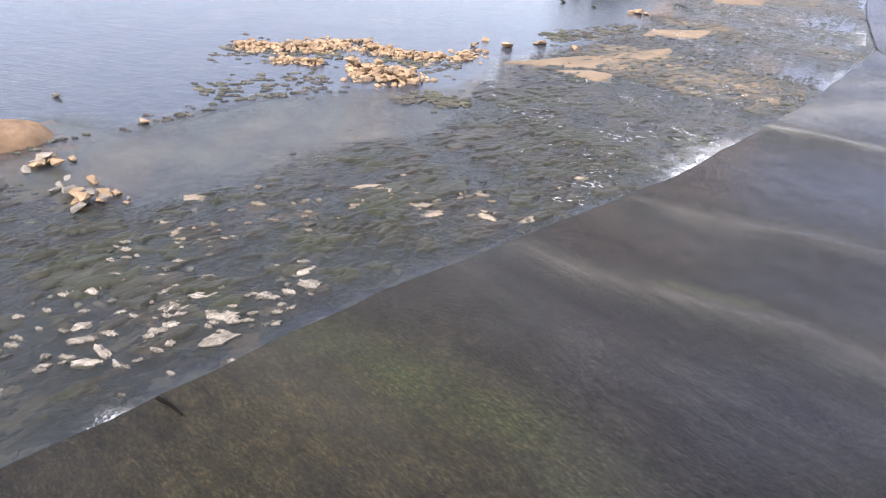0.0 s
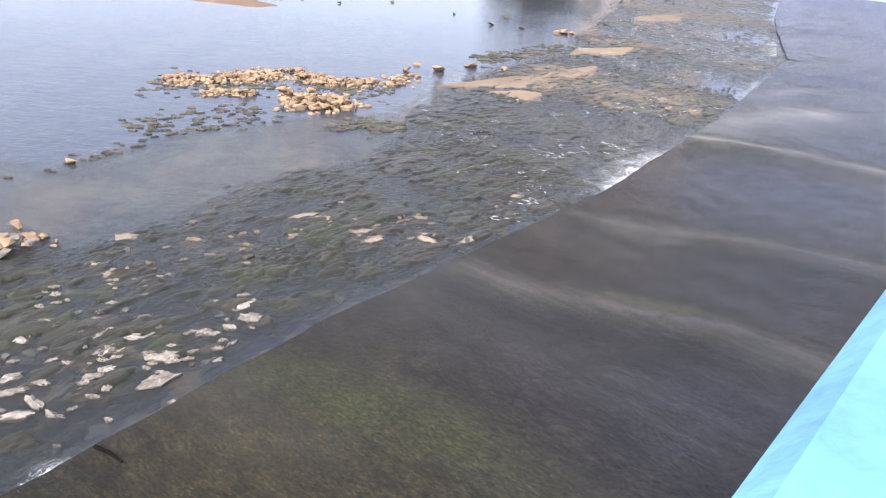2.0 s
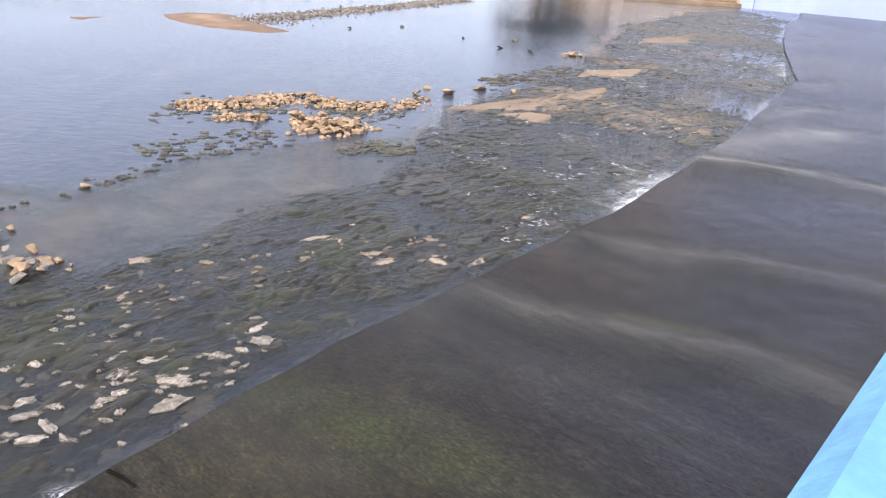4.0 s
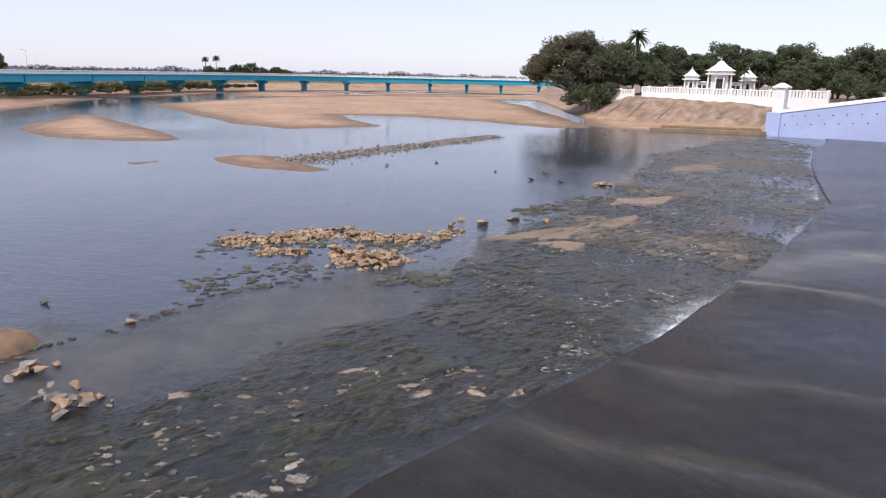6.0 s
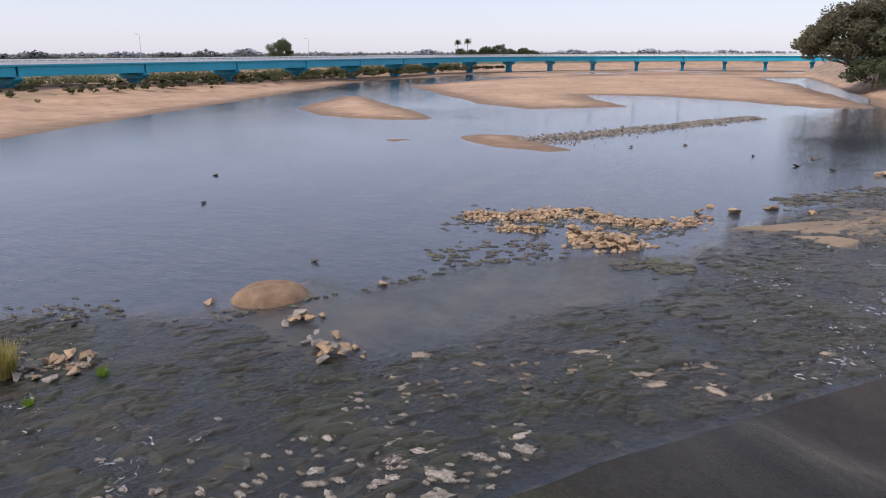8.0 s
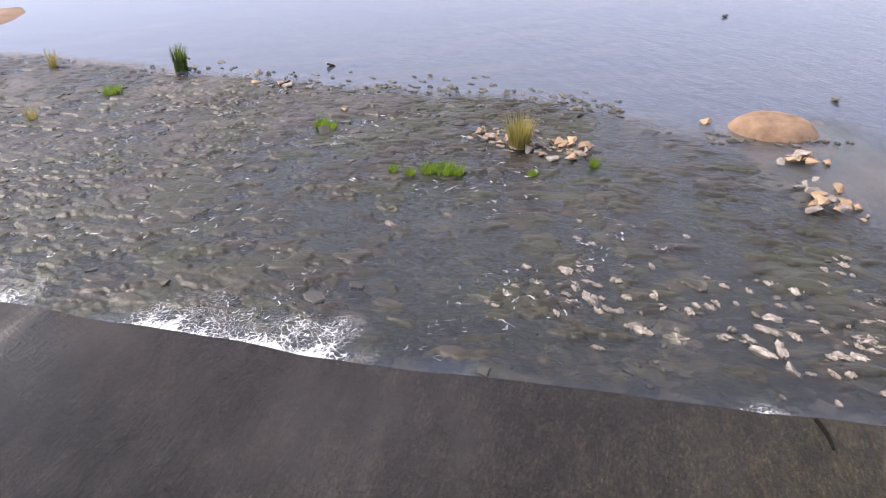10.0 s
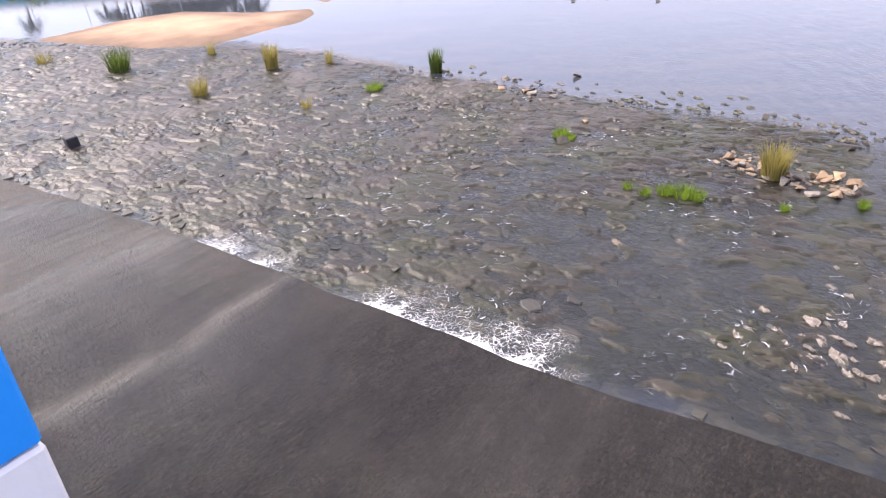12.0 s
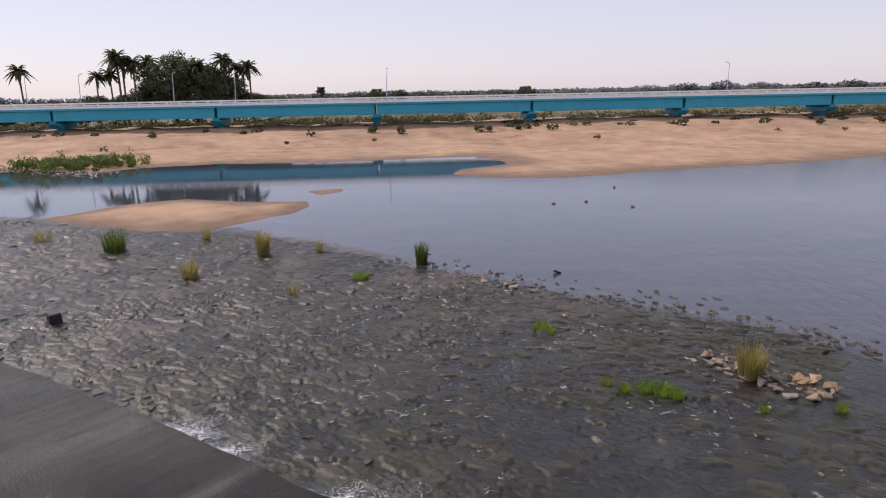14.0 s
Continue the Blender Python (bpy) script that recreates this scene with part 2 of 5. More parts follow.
def packed_material():
    m, t, p = nodes_of("packed_wet_stone")
    grain, coarse = noise_node(t, 22.0, 5, 0.65), noise_node(t, 0.5, 5)
    c = mix(t, 0.4, ramp(t, attribute(t, "tone"), [(0.1, (0.008, 0.007, 0.005)), (0.55, (0.024, 0.020, 0.015)), (0.95, (0.085, 0.070, 0.052))]), ramp(t, grain, [(0.3, (0.007, 0.006, 0.004)), (0.7, (0.060, 0.050, 0.034))]))
    c = mix(t, ramp(t, coarse, [(0.40, (0, 0, 0)), (0.64, (0.75, 0.75, 0.75))]), c, (0.032, 0.036, 0.015))
    dried_and_sheen = attribute(t, "dried_and_sheen")
    # brown of dry stones; the grey also stands in for sky sheen on wet ones
    tan = mix(t, attribute(t, "brown"), ramp(t, grain, [(0.3, (0.030, 0.026, 0.024)), (0.7, (0.19, 0.165, 0.155))]), ramp(t, grain, [(0.3, (0.10, 0.072, 0.042)), (0.7, (0.36, 0.27, 0.17))]))
    c = mix(t, dried_and_sheen, c, tan)
    t.links.new(c, p.inputs["Base Color"])
    gloss = t.nodes.new("ShaderNodeMapRange")
    gloss.inputs["To Min"].default_value, gloss.inputs["To Max"].default_value = 0.33, 0.55
    t.links.new(dried_and_sheen, gloss.inputs["Value"])
    t.links.new(gloss.outputs[0], p.inputs["Roughness"])
    p.inputs["Specular IOR Level"].default_value = 0.36
    t.links.new(bump(t, grain, 0.6, 0.025), p.inputs["Normal"])
    return m


PACKED = packed_material()
WATER, GROUND, APRON, FOAM = water_material(), ground_material(), apron_material(), foam_material()
WET_STONE = surface("wet_dark_stone", (0.045, 0.040, 0.031), (0.125, 0.107, 0.084), 1.2, 0.52, 14, 0.02, vary=0.45, olive=True)
DARK_STONE = surface("wet_black_stone", (0.022, 0.021, 0.016), (0.064, 0.057, 0.045), 1.2, 0.52, 14, 0.02, vary=0.3, olive=True)
PALE_STONE = surface("dry_pale_stone", (0.11, 0.095, 0.075), (0.37, 0.325, 0.28), 5.0, 0.85, 18, 0.015, vary=0.25)
BROWN_STONE = surface("dry_brown_rock", (0.21, 0.135, 0.075), (0.46, 0.325, 0.205), 1.5, 0.85, 16, 0.02, vary=0.35)
PINK_STONE = surface("pinkish_flat_stone", (0.14, 0.11, 0.080), (0.36, 0.295, 0.23), 1.5, 0.8, 16, 0.015, vary=0.3)
BAND_STONE = surface("mixed_grey_pebble", (0.10, 0.085, 0.07), (0.27, 0.23, 0.19), 0.8, 0.8, 8, 0.02, vary=0.5)
SAND = surface("gravelly_sand", (0.13, 0.078, 0.045), (0.30, 0.195, 0.12), 2.5, 0.95, 30, 0.05)
SLAB = surface("muddy_concrete_slab", (0.14, 0.098, 0.060), (0.28, 0.200, 0.128), 0.6, 0.7, 9, 0.01, vary=0.2)
TEAL = painted("teal_paint", (0.013, 0.36, 0.53), 0.45, 0.2, 0.4)
TEAL_DARK = painted("teal_concrete", (0.016, 0.31, 0.47), 0.6, 0.35, 0.5)
WHITE = painted("white_paint", (0.82, 0.81, 0.79), 0.6, 0.12, 0.5)
OLD_WHITE = painted("weathered_white_wall", (0.86, 0.84, 0.80), 0.7, 0.15, 0.35)
GREY = painted("grey_asphalt_deck", (0.10, 0.10, 0.10), 0.9, 0.3)
BLUE = painted("blue_paint", (0.006, 0.30, 0.86), 0.45, 0.08, 1.2)
LIGHT_BLUE = painted("pale_blue_paint", (0.19, 0.46, 0.70), 0.5, 0.42, 2.2)
WALL_BLUE = painted("lavender_blue_paint", (0.40, 0.46, 0.68), 0.6, 0.15, 0.4)
BLACK = painted("black_plastic", (0.02, 0.022, 0.03), 0.6, 0.3, 3)
# near-black tone that draws the shade of the notch in the apron's edge
STEP_SHADE = surface("step_edge_shade", (0.006, 0.005, 0.004), (0.016, 0.013, 0.010), 6.0, 0.9, 30, 0.01, spec=0.05)
DARK_OPENING = painted("dark_doorway", (0.05, 0.045, 0.04), 0.8, 0.3, 2)
STEEL = painted("galvanised_steel", (0.42, 0.43, 0.44), 0.4, 0.2, 2)
BARK = surface("grey_brown_bark", (0.07, 0.055, 0.04), (0.17, 0.14, 0.11), 1.0, 0.9, 8, 0.03)
LEAF = leaf_material("dark_green_leaves", (0.080, 0.098, 0.052), (0.165, 0.185, 0.100))
LEAF_DRY = leaf_material("olive_brown_leaves", (0.095, 0.090, 0.055), (0.190, 0.170, 0.105))
LEAF_PALM = leaf_material("palm_fronds", (0.045, 0.056, 0.026), (0.120, 0.125, 0.060))
REED = leaf_material("yellow_green_reed", (0.17, 0.17, 0.04), (0.50, 0.40, 0.14))
REED_GREEN = leaf_material("green_reed", (0.05, 0.09, 0.02), (0.17, 0.22, 0.05))
MOSS = leaf_material("bright_green_water_grass", (0.10, 0.175, 0.015), (0.28, 0.40, 0.05))
SCRUB = leaf_material("dry_scrub", (0.048, 0.058, 0.024), (0.145, 0.140, 0.065))
# far tree greys with the haze of distance put into the base colour
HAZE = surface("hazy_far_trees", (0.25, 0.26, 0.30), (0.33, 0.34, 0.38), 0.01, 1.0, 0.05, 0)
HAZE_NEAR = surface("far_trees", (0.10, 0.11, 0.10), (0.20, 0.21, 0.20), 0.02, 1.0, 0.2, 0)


# ---- mesh helpers ----
def mesh_from(name, verts, faces, material, smooth=False):
    me = bpy.data.meshes.new(name)
    me.from_pydata([tuple(map(float, v)) for v in verts], [], faces)
    me.materials.append(material)
    if smooth:
        me.polygons.foreach_set("use_smooth", [True] * len(me.polygons))
    me.update()
    return me


def part(name, me, parent=None, m=None, label=""):
    ob = new(name, me)
    if parent:
        ob.parent = parent
    if m is not None:
        ob.matrix_basis = m
    return tagged(ob, label)


def soft_box(sx, sy, sz, bevel=0.02, base=True):
    """Vertices and faces of a box with bevelled edges, resting on z = 0."""
    bm = bmesh.new()
    bmesh.ops.create_cube(bm, size=1.0)
    bmesh.ops.scale(bm, vec=(sx, sy, sz), verts=bm.verts)
    if base:
        bmesh.ops.translate(bm, vec=(0, 0, sz / 2), verts=bm.verts)
    if bevel:
        bmesh.ops.bevel(bm, geom=bm.edges[:], offset=bevel, segments=1, affect="EDGES")
    return bm


def done(bm, name, material, smooth=False):
    me = bpy.data.meshes.new(name)
    bm.to_mesh(me)
    bm.free()
    me.materials.append(material)
    if smooth:
        me.polygons.foreach_set("use_smooth", [True] * len(me.polygons))
    return me


def box(name, sx, sy, sz, material, bevel=0.02, base=True):
    return done(soft_box(sx, sy, sz, bevel, base), name, material)


def tube(verts, faces, a, b, ra, rb, n=8):
    a, b = Vector(a), Vector(b)
    d = (b - a).normalized()
    u = d.orthogonal().normalized()
    v = d.cross(u)
    k = len(verts)
    for p, r in ((a, ra), (b, rb)):
        for i in range(n):
            w = 2 * math.pi * i / n
            verts.append(p + u * (math.cos(w) * r) + v * (math.sin(w) * r))
    for i in range(n):
        j = (i + 1) % n
        faces.append((k + i, k + j, k + n + j, k + n + i))
    faces.append(tuple(k + n + i for i in range(n)))


def heading(p, q):
    return math.degrees(math.atan2(q[1] - p[1], q[0] - p[0]))


def signed_distance(x, y, poly):
    """Distance to a closed outline, positive inside."""
    best = np.full(x.shape, 1e9)
    inside = np.zeros(x.shape, bool)
    for (ax, ay), (bx, by) in zip(poly, poly[1:] + poly[:1]):
        dx, dy = bx - ax, by - ay
        h = np.clip(((x - ax) * dx + (y - ay) * dy) / (dx * dx + dy * dy + 1e-12), 0, 1)
        best = np.minimum(best, np.hypot(x - ax - h * dx, y - ay - h * dy))
        if ay != by:
            inside ^= ((ay > y) != (by > y)) & (x < (bx - ax) * (y - ay) / (by - ay) + ax)
    return np.where(inside, best, -best)


def line_distance(x, y, line):
    best = np.full(x.shape, 1e9)
    for (ax, ay), (bx, by) in zip(line, line[1:]):
        dx, dy = bx - ax, by - ay
        h = np.clip(((x - ax) * dx + (y - ay) * dy) / (dx * dx + dy * dy + 1e-12), 0, 1)
        best = np.minimum(best, np.hypot(x - ax - h * dx, y - ay - h * dy))
    return best


def waves(x, y, seed=0, size=1.0):
    """Smooth uneven noise in -1..1, from a few turned sine fields."""
    r = np.random.RandomState(seed)
    out = np.zeros_like(x)
    for k in range(9):
        a, f, p = r.uniform(0, 6.283), (1.0 + 0.55 * k) / size, r.uniform(0, 6.283)
        out += np.sin((x * np.cos(a) + y * np.sin(a)) * f + p + 1.3 * np.sin((y * np.cos(a) - x * np.sin(a)) * f * 0.7 + p)) / (1 + 0.5 * k)
    return out / 3.0


# ---- plan ----
CREST = [(-62, -45), (-40, -23), (-25.5, -10.0), (-21.5, -6.4), (-16.4, -2.2), (-13.3, 0.1), (-7.9, 4.1), (-2.9, 8.4), (1.1, 11.9), (4.0, 14.0),
         (9.2, 17.9), (14.7, 22.9), (17.6, 25.5), (23.0, 31.0), (28.1, 36.4), (31.0, 39.3), (33.2, 42.8), (39.0, 51.9), (46.0, 62.1), (54.6, 73.6), (60.5, 79.5), (65.0, 85.0), (67.0, 88.5)]
OUTER = [(64, 91), (58, 89.5), (48.6, 83.7), (32, 67), (26.5, 58.3), (20, 48), (17, 41.5), (12, 36.3), (6.5, 31.1), (4.7, 27.2), (3.6, 24), (1.9, 21), (0, 20.4),
         (-1.9, 18.5), (-3.1, 17), (-4.9, 15.4), (-6.2, 15.8), (-8.2, 16.9), (-11.0, 17.2), (-14.0, 16.8), (-17.2, 15.6), (-20, 12.9), (-22, 11.8), (-25.4, 9.7),
         (-27.7, 7.9), (-30, 7), (-34.6, 4.5), (-39.7, 0), (-41.7, -4.5), (-47, -10), (-52, -16), (-75, -40)]
RUBBLE = CREST + OUTER
BAR_A = [(-40, 91.6), (-41, 99), (-42.5, 111), (-44, 121), (-40, 121), (-31.5, 106), (-24, 93), (-17.2, 80), (-18.5, 78), (-22.6, 77.5), (-28.5, 79), (-33, 82.5)]
BAR_C = [(-41, 158), (-36, 178), (-23, 210), (8, 241), (49, 250), (48, 178), (43, 135), (38.6, 103.6), (31, 103), (23, 116), (12.5, 127), (3, 129), (0, 128.5),
         (2.8, 113.6), (6.3, 102.8), (1.7, 100), (-7.7, 96), (-15.7, 104), (-25.6, 125)]
BAR_R = [(-48.5, -11.2), (-50.3, -9.5), (-53, -6.7), (-54, -2.5), (-50, 2), (-48.8, 5.5), (-46.6, 5.5), (-44, 4.2), (-42.8, 2.4), (-41, 0), (-40.3, -1.5), (-41.7, -4.6), (-46.8, -9.8)]
BAR_S = [(-54.5, 6.2), (-54.3, 9.1), (-52.6, 9), (-51.2, 7)]
BAR_E = [(-11.8, 63), (-9.5, 65.6), (-6, 64.8), (-4, 60), (-0.8, 55.2), (-2.6, 54.2), (-7.2, 56), (-10.3, 59.7)]
BAR_F = [(-17.5, 59.6), (-15, 60.8), (-16.5, 57.8)]
BANK_L = [(-100, -80), (-82, -21), (-76, -12.5), (-80, -8), (-80, 0), (-76, 10), (-74, 28), (-65, 28.3), (-62.5, 22), (-58.7, 20), (-53.8, 23.4), (-52, 28), (-53, 40),
          (-52, 52), (-53.6, 69), (-55, 95), (-58, 140), (-60, 190), (-48, 215), (-36, 262), (-10, 300), (50, 345), (160, 420), (600, 700), (600, 5200), (-5200, 5200), (-5200, -400), (-300, -300)]
BANK_R = [(64, 94.5), (65, 96), (46, 126), (50, 150), (60, 200), (70, 260), (160, 380), (600, 680), (5200, 3000), (5200, -1500), (500, -300), (86, 66)]
FORESHORE = [(63, 93), (53.4, 96.1), (44, 99), (39.6, 106), (41, 114), (46, 128), (60, 112), (68, 96)]
SHALLOW = [(-14, 15.6), (-11, 17.7), (-7.7, 20), (-3.8, 24), (-0.3, 25.5), (5, 27), (5, 22), (0, 19), (-6, 12)]
TOP_Z = 0.13


def height_field(x, y):
    """Height of sand and bed over the plan, with how much of it is dry, sunk, earthy, silted or overgrown."""
    wob = 0.6 * waves(x, y, 1, 3.0) + 0.25 * waves(x, y, 2, 0.8)
    far = np.clip(np.hypot(x, y) / 60, 0.25, 4)
    h = np.full(x.shape, -0.55)
    dry = np.zeros_like(x)
    for poly, top, rise in ((BAR_A, 0.38, 0.05), (BAR_C, 0.42, 0.035), (BAR_R, 0.30, 0.075), (BAR_S, 0.12, 0.09), (BAR_E, 0.26, 0.06), (BAR_F, 0.12, 0.08), (FORESHORE, 0.5, 0.06), (BANK_L, 1.15, 0.04)):
        sd = signed_distance(x, y, poly) + wob * 0.55 * far
        h = np.maximum(h, np.where(sd > 0, top * (1 - np.exp(-sd * rise / top)), np.maximum(-0.55, 0.16 * sd)))
    sl = signed_distance(x, y, BANK_L)
    h += np.clip((sl - 16) / 20, 0, 1) * 0.75 + np.clip((sl - 70) / 60, 0, 1) * 0.5 + np.clip((sl - 12) / 10, 0, 1) * np.clip((90 - sl) / 30, 0, 1) * 0.22 * waves(x, y, 71, 1.8) + np.where(sl > 0, np.clip(sl / 15, 0, 1) * (0.16 * waves(x, y, 5, 4.0) + 0.08 * waves(x, y, 6, 1.2)) + np.clip((sl - 40) / 10, 0, 1) * 0.35 * (0.6 + waves(x, y, 17, 2.5)), 0)
    h += 0.9 * np.exp(-(line_distance(x, y, [(-141, -94), (-122.7, -22.7), (-66, 191)]) / 10) ** 2) * np.clip((sl - 3) / 10, 0, 1)
    flats = np.clip((y - 205) / 20, 0, 1) * np.clip((x + 60) / 30, 0, 1) * np.clip((520 - y) / 60, 0, 1)
    h = np.maximum(h, flats * (0.10 + 0.28 * waves(x, y * 2.2, 7, 14.0)) - (1 - flats) * 0.55)
    sr = signed_distance(x, y, BANK_R) + 0.4 * waves(x, y, 8, 2.0)
    bank = np.where(sr > 0, 0.35 + np.clip((sr - 1.0) / 7.0, 0, 1) * 4.0, np.maximum(-0.55, 0.06 + 0.09 * sr))
    h = np.maximum(h, bank)
    rub = signed_distance(x, y, RUBBLE)
    h = np.maximum(h, np.where(rub > 0, -0.07 + 0.05 * waves(x, y, 9, 0.7) + 0.04 * waves(x, y, 10, 2.2), np.maximum(-0.55, -0.12 + 0.10 * rub)))
    sh = signed_distance(x, y, SHALLOW) + wob
    h = np.maximum(h, np.where(sh > 0, -0.13 - 0.04 * waves(x, y, 11, 1.5), -0.55))
    spit = np.exp(-(((x + 8.5) / 1.3) ** 2 + ((y - 20.5) / 0.8) ** 2))
    h = np.maximum(h, -0.55 + 0.53 * spit)
    dry = np.clip((h - 0.07 + 0.04 * waves(x, y, 12, 1.0)) / 0.12, 0, 1)
    dry *= np.clip(0.88 + 0.45 * waves(0.97 * x + 0.25 * y, 3.5 * (0.97 * y - 0.25 * x), 70, 6.0), 0.2, 1)
    sunk = np.clip((0.03 - h) / 0.12, 0, 1)
    sunk = np.maximum(sunk, np.where(rub > 0, 0.9, 0))
    earth = np.clip((sr - 0.5) / 2, 0, 1)
    pale = np.where(sh > 0, np.clip(0.2 + 0.7 * waves(x, y, 13, 1.6), 0, 0.5), 0)
    pale = np.maximum(pale, 0.75 * np.exp(-(((x + 8.6) / 1.5) ** 2 + ((y - 20.3) / 1.1) ** 2)))
    scrub = np.clip((sl - 52 + 10 * waves(x, y, 14, 9.0)) / 8, 0, 1)
    scrub = np.maximum(scrub, np.where((sl > 25) & (y > 60), np.clip(waves(x, y, 15, 5.0) * 2.2 - 0.9, 0, 1), 0))
    ridge = np.clip(0.35 + 0.5 * waves(x, y, 18, 4.0) + np.where(sl > 6, 0.5 + 0.9 * waves(x, y, 16, 3.5), 0) + np.clip((sl - 45) / 15, 0, 0.6), 0, 1)
    return h, dry, sunk, earth, pale, scrub, ridge


# ---- ground: one sheet on rings round the walk, out to the horizon ----
def build_ground():
    az = np.radians(np.concatenate([np.arange(-64, 132, 0.3), np.arange(132, 296, 4.0)]))
    rr = [4.0]
    while rr[-1] < 420:
        rr.append(rr[-1] * 1.0125)
    while rr[-1] < 4700:
        rr.append(rr[-1] * 1.12)
    rr = np.array(rr)
    a, r = np.meshgrid(az, rr)
    x, y = -np.sin(a) * r, np.cos(a) * r
    h, *marks = height_field(x, y)
    na, nr = len(az), len(rr)
    k = np.arange(na * nr).reshape(nr, na)
    k2 = np.roll(k, -1, axis=1)
    faces = np.stack([k[1:], k2[1:], k2[:-1], k[:-1]], -1).reshape(-1, 4)
    me = bpy.data.meshes.new("ground")
    me.vertices.add(na * nr)
    me.vertices.foreach_set("co", np.stack([x, y, h], -1).astype(np.float32).ravel())
    me.loops.add(faces.size)
    me.loops.foreach_set("vertex_index", faces.astype(np.int32).ravel())
    me.polygons.add(len(faces))
    me.polygons.foreach_set("loop_start", np.arange(0, faces.size, 4, dtype=np.int32))
    me.update(calc_edges=True)
    me.polygons.foreach_set("use_smooth", [True] * len(faces))
    for name, values in zip(("dry", "sunk", "earth", "pale_silt", "scrub", "ridge"), marks):
        me.attributes.new(name, "FLOAT", "POINT").data.foreach_set("value", values.astype(np.float32).ravel())
    me.materials.append(GROUND)
    me.validate()
    tagged(new("ground", me), "river bed with tan sand bars, banks and dark silt", "ground", kind="structure")


build_ground()


def build_water():
    az = np.radians(np.concatenate([np.arange(-64, 132, 0.7), np.arange(132, 296, 4.0)]))
    rr = [2.0]
    while rr[-1] < 300:
        rr.append(rr[-1] * 1.03)
    while rr[-1] < 4600:
        rr.append(rr[-1] * 1.3)
    a, r = np.meshgrid(az, np.array(rr))
    x, y = -np.sin(a) * r, np.cos(a) * r
    na, nr = len(az), len(rr)
    k = np.arange(na * nr).reshape(nr, na)
    k2 = np.roll(k, -1, axis=1)
    faces = np.stack([k[1:], k2[1:], k2[:-1], k[:-1]], -1).reshape(-1, 4)
    me = mesh_from("water", np.stack([x, y, 0 * x], -1).reshape(-1, 3), [tuple(map(int, q)) for q in faces], WATER, True)
    rub = np.clip(signed_distance(x, y, RUBBLE) / 1.2 + 0.6 + 0.35 * waves(x, y, 41, 1.0), 0, 1)
    shallow = 0.72 * np.clip(signed_distance(x, y, SHALLOW) / 1.0 + 0.5, 0, 1)
    me.attributes.new("shoal", "FLOAT", "POINT").data.foreach_set("value", np.maximum(np.maximum(rub, shallow), 0.9 * np.exp(-(((x + 8.5) / 1.4) ** 2 + ((y - 20.5) / 0.9) ** 2))).astype(np.float32).ravel())
    wind = np.clip(0.75 + 0.5 * waves(x, y, 42, 9.0), 0.25, 1.2) * np.clip((x + y * 0.9 + 42) / 30, 0.10, 1)
    me.attributes.new("breeze", "FLOAT", "POINT").data.foreach_set("value", wind.astype(np.float32).ravel())
    tagged(new("water", me), "calm grey-blue shallow river water with fine ripples", "water", kind="structure")


build_water()


# ---- concrete apron with its sheet of fast water ----
def along(line, step):
    out = []
    for (ax, ay), (bx, by) in zip(line, line[1:]):
        n = max(1, int(math.hypot(bx - ax, by - ay) / step))
        out += [(ax + (bx - ax) * i / n, ay + (by - ay) * i / n) for i in range(n)]
    return out + [line[-1]]


BANDS = [([(3.9, 13.6), (5.0, 12.1), (6.7, 11.4), (8.6, 10.4), (9.7, 9.1), (10.5, 7.5)], 0.55, 0.36),
         ([(7.6, 16.2), (9.0, 15.3), (10.9, 14.5), (12.8, 13.4), (14.5, 12.0)], 0.55, 0.32),
         ([(15.0, 23.1), (16.8, 22.2), (18.3, 21.0), (20.0, 19.0)], 0.5, 0.8),
         ([(-13.2, 0.0), (-12.3, -1.1), (-11.4, -1.9), (-10.8, -3.3), (-10.1, -4.3)], 0.28, 0.7),
         ([(-16.3, -2.4), (-15.9, -3.6), (-15.5, -4.6), (-14.5, -6.0)], 0.5, 0.6),
         ([(-19.5, -4.5), (-20.0, -6.1), (-19.9, -8.3)], 0.6, 0.6),
         ([(17.0, 25.0), (19.5, 25.5), (23, 26.5)], 1.6, 1.0), ([(22, 29.5), (26, 31)], 1.2, 0.55), ([(29, 37), (33, 38)], 1.5, 0.5),
         ([(36, 47), (42, 48)], 2.0, 0.5), ([(42, 56), (50, 58)], 2.0, 0.5)]


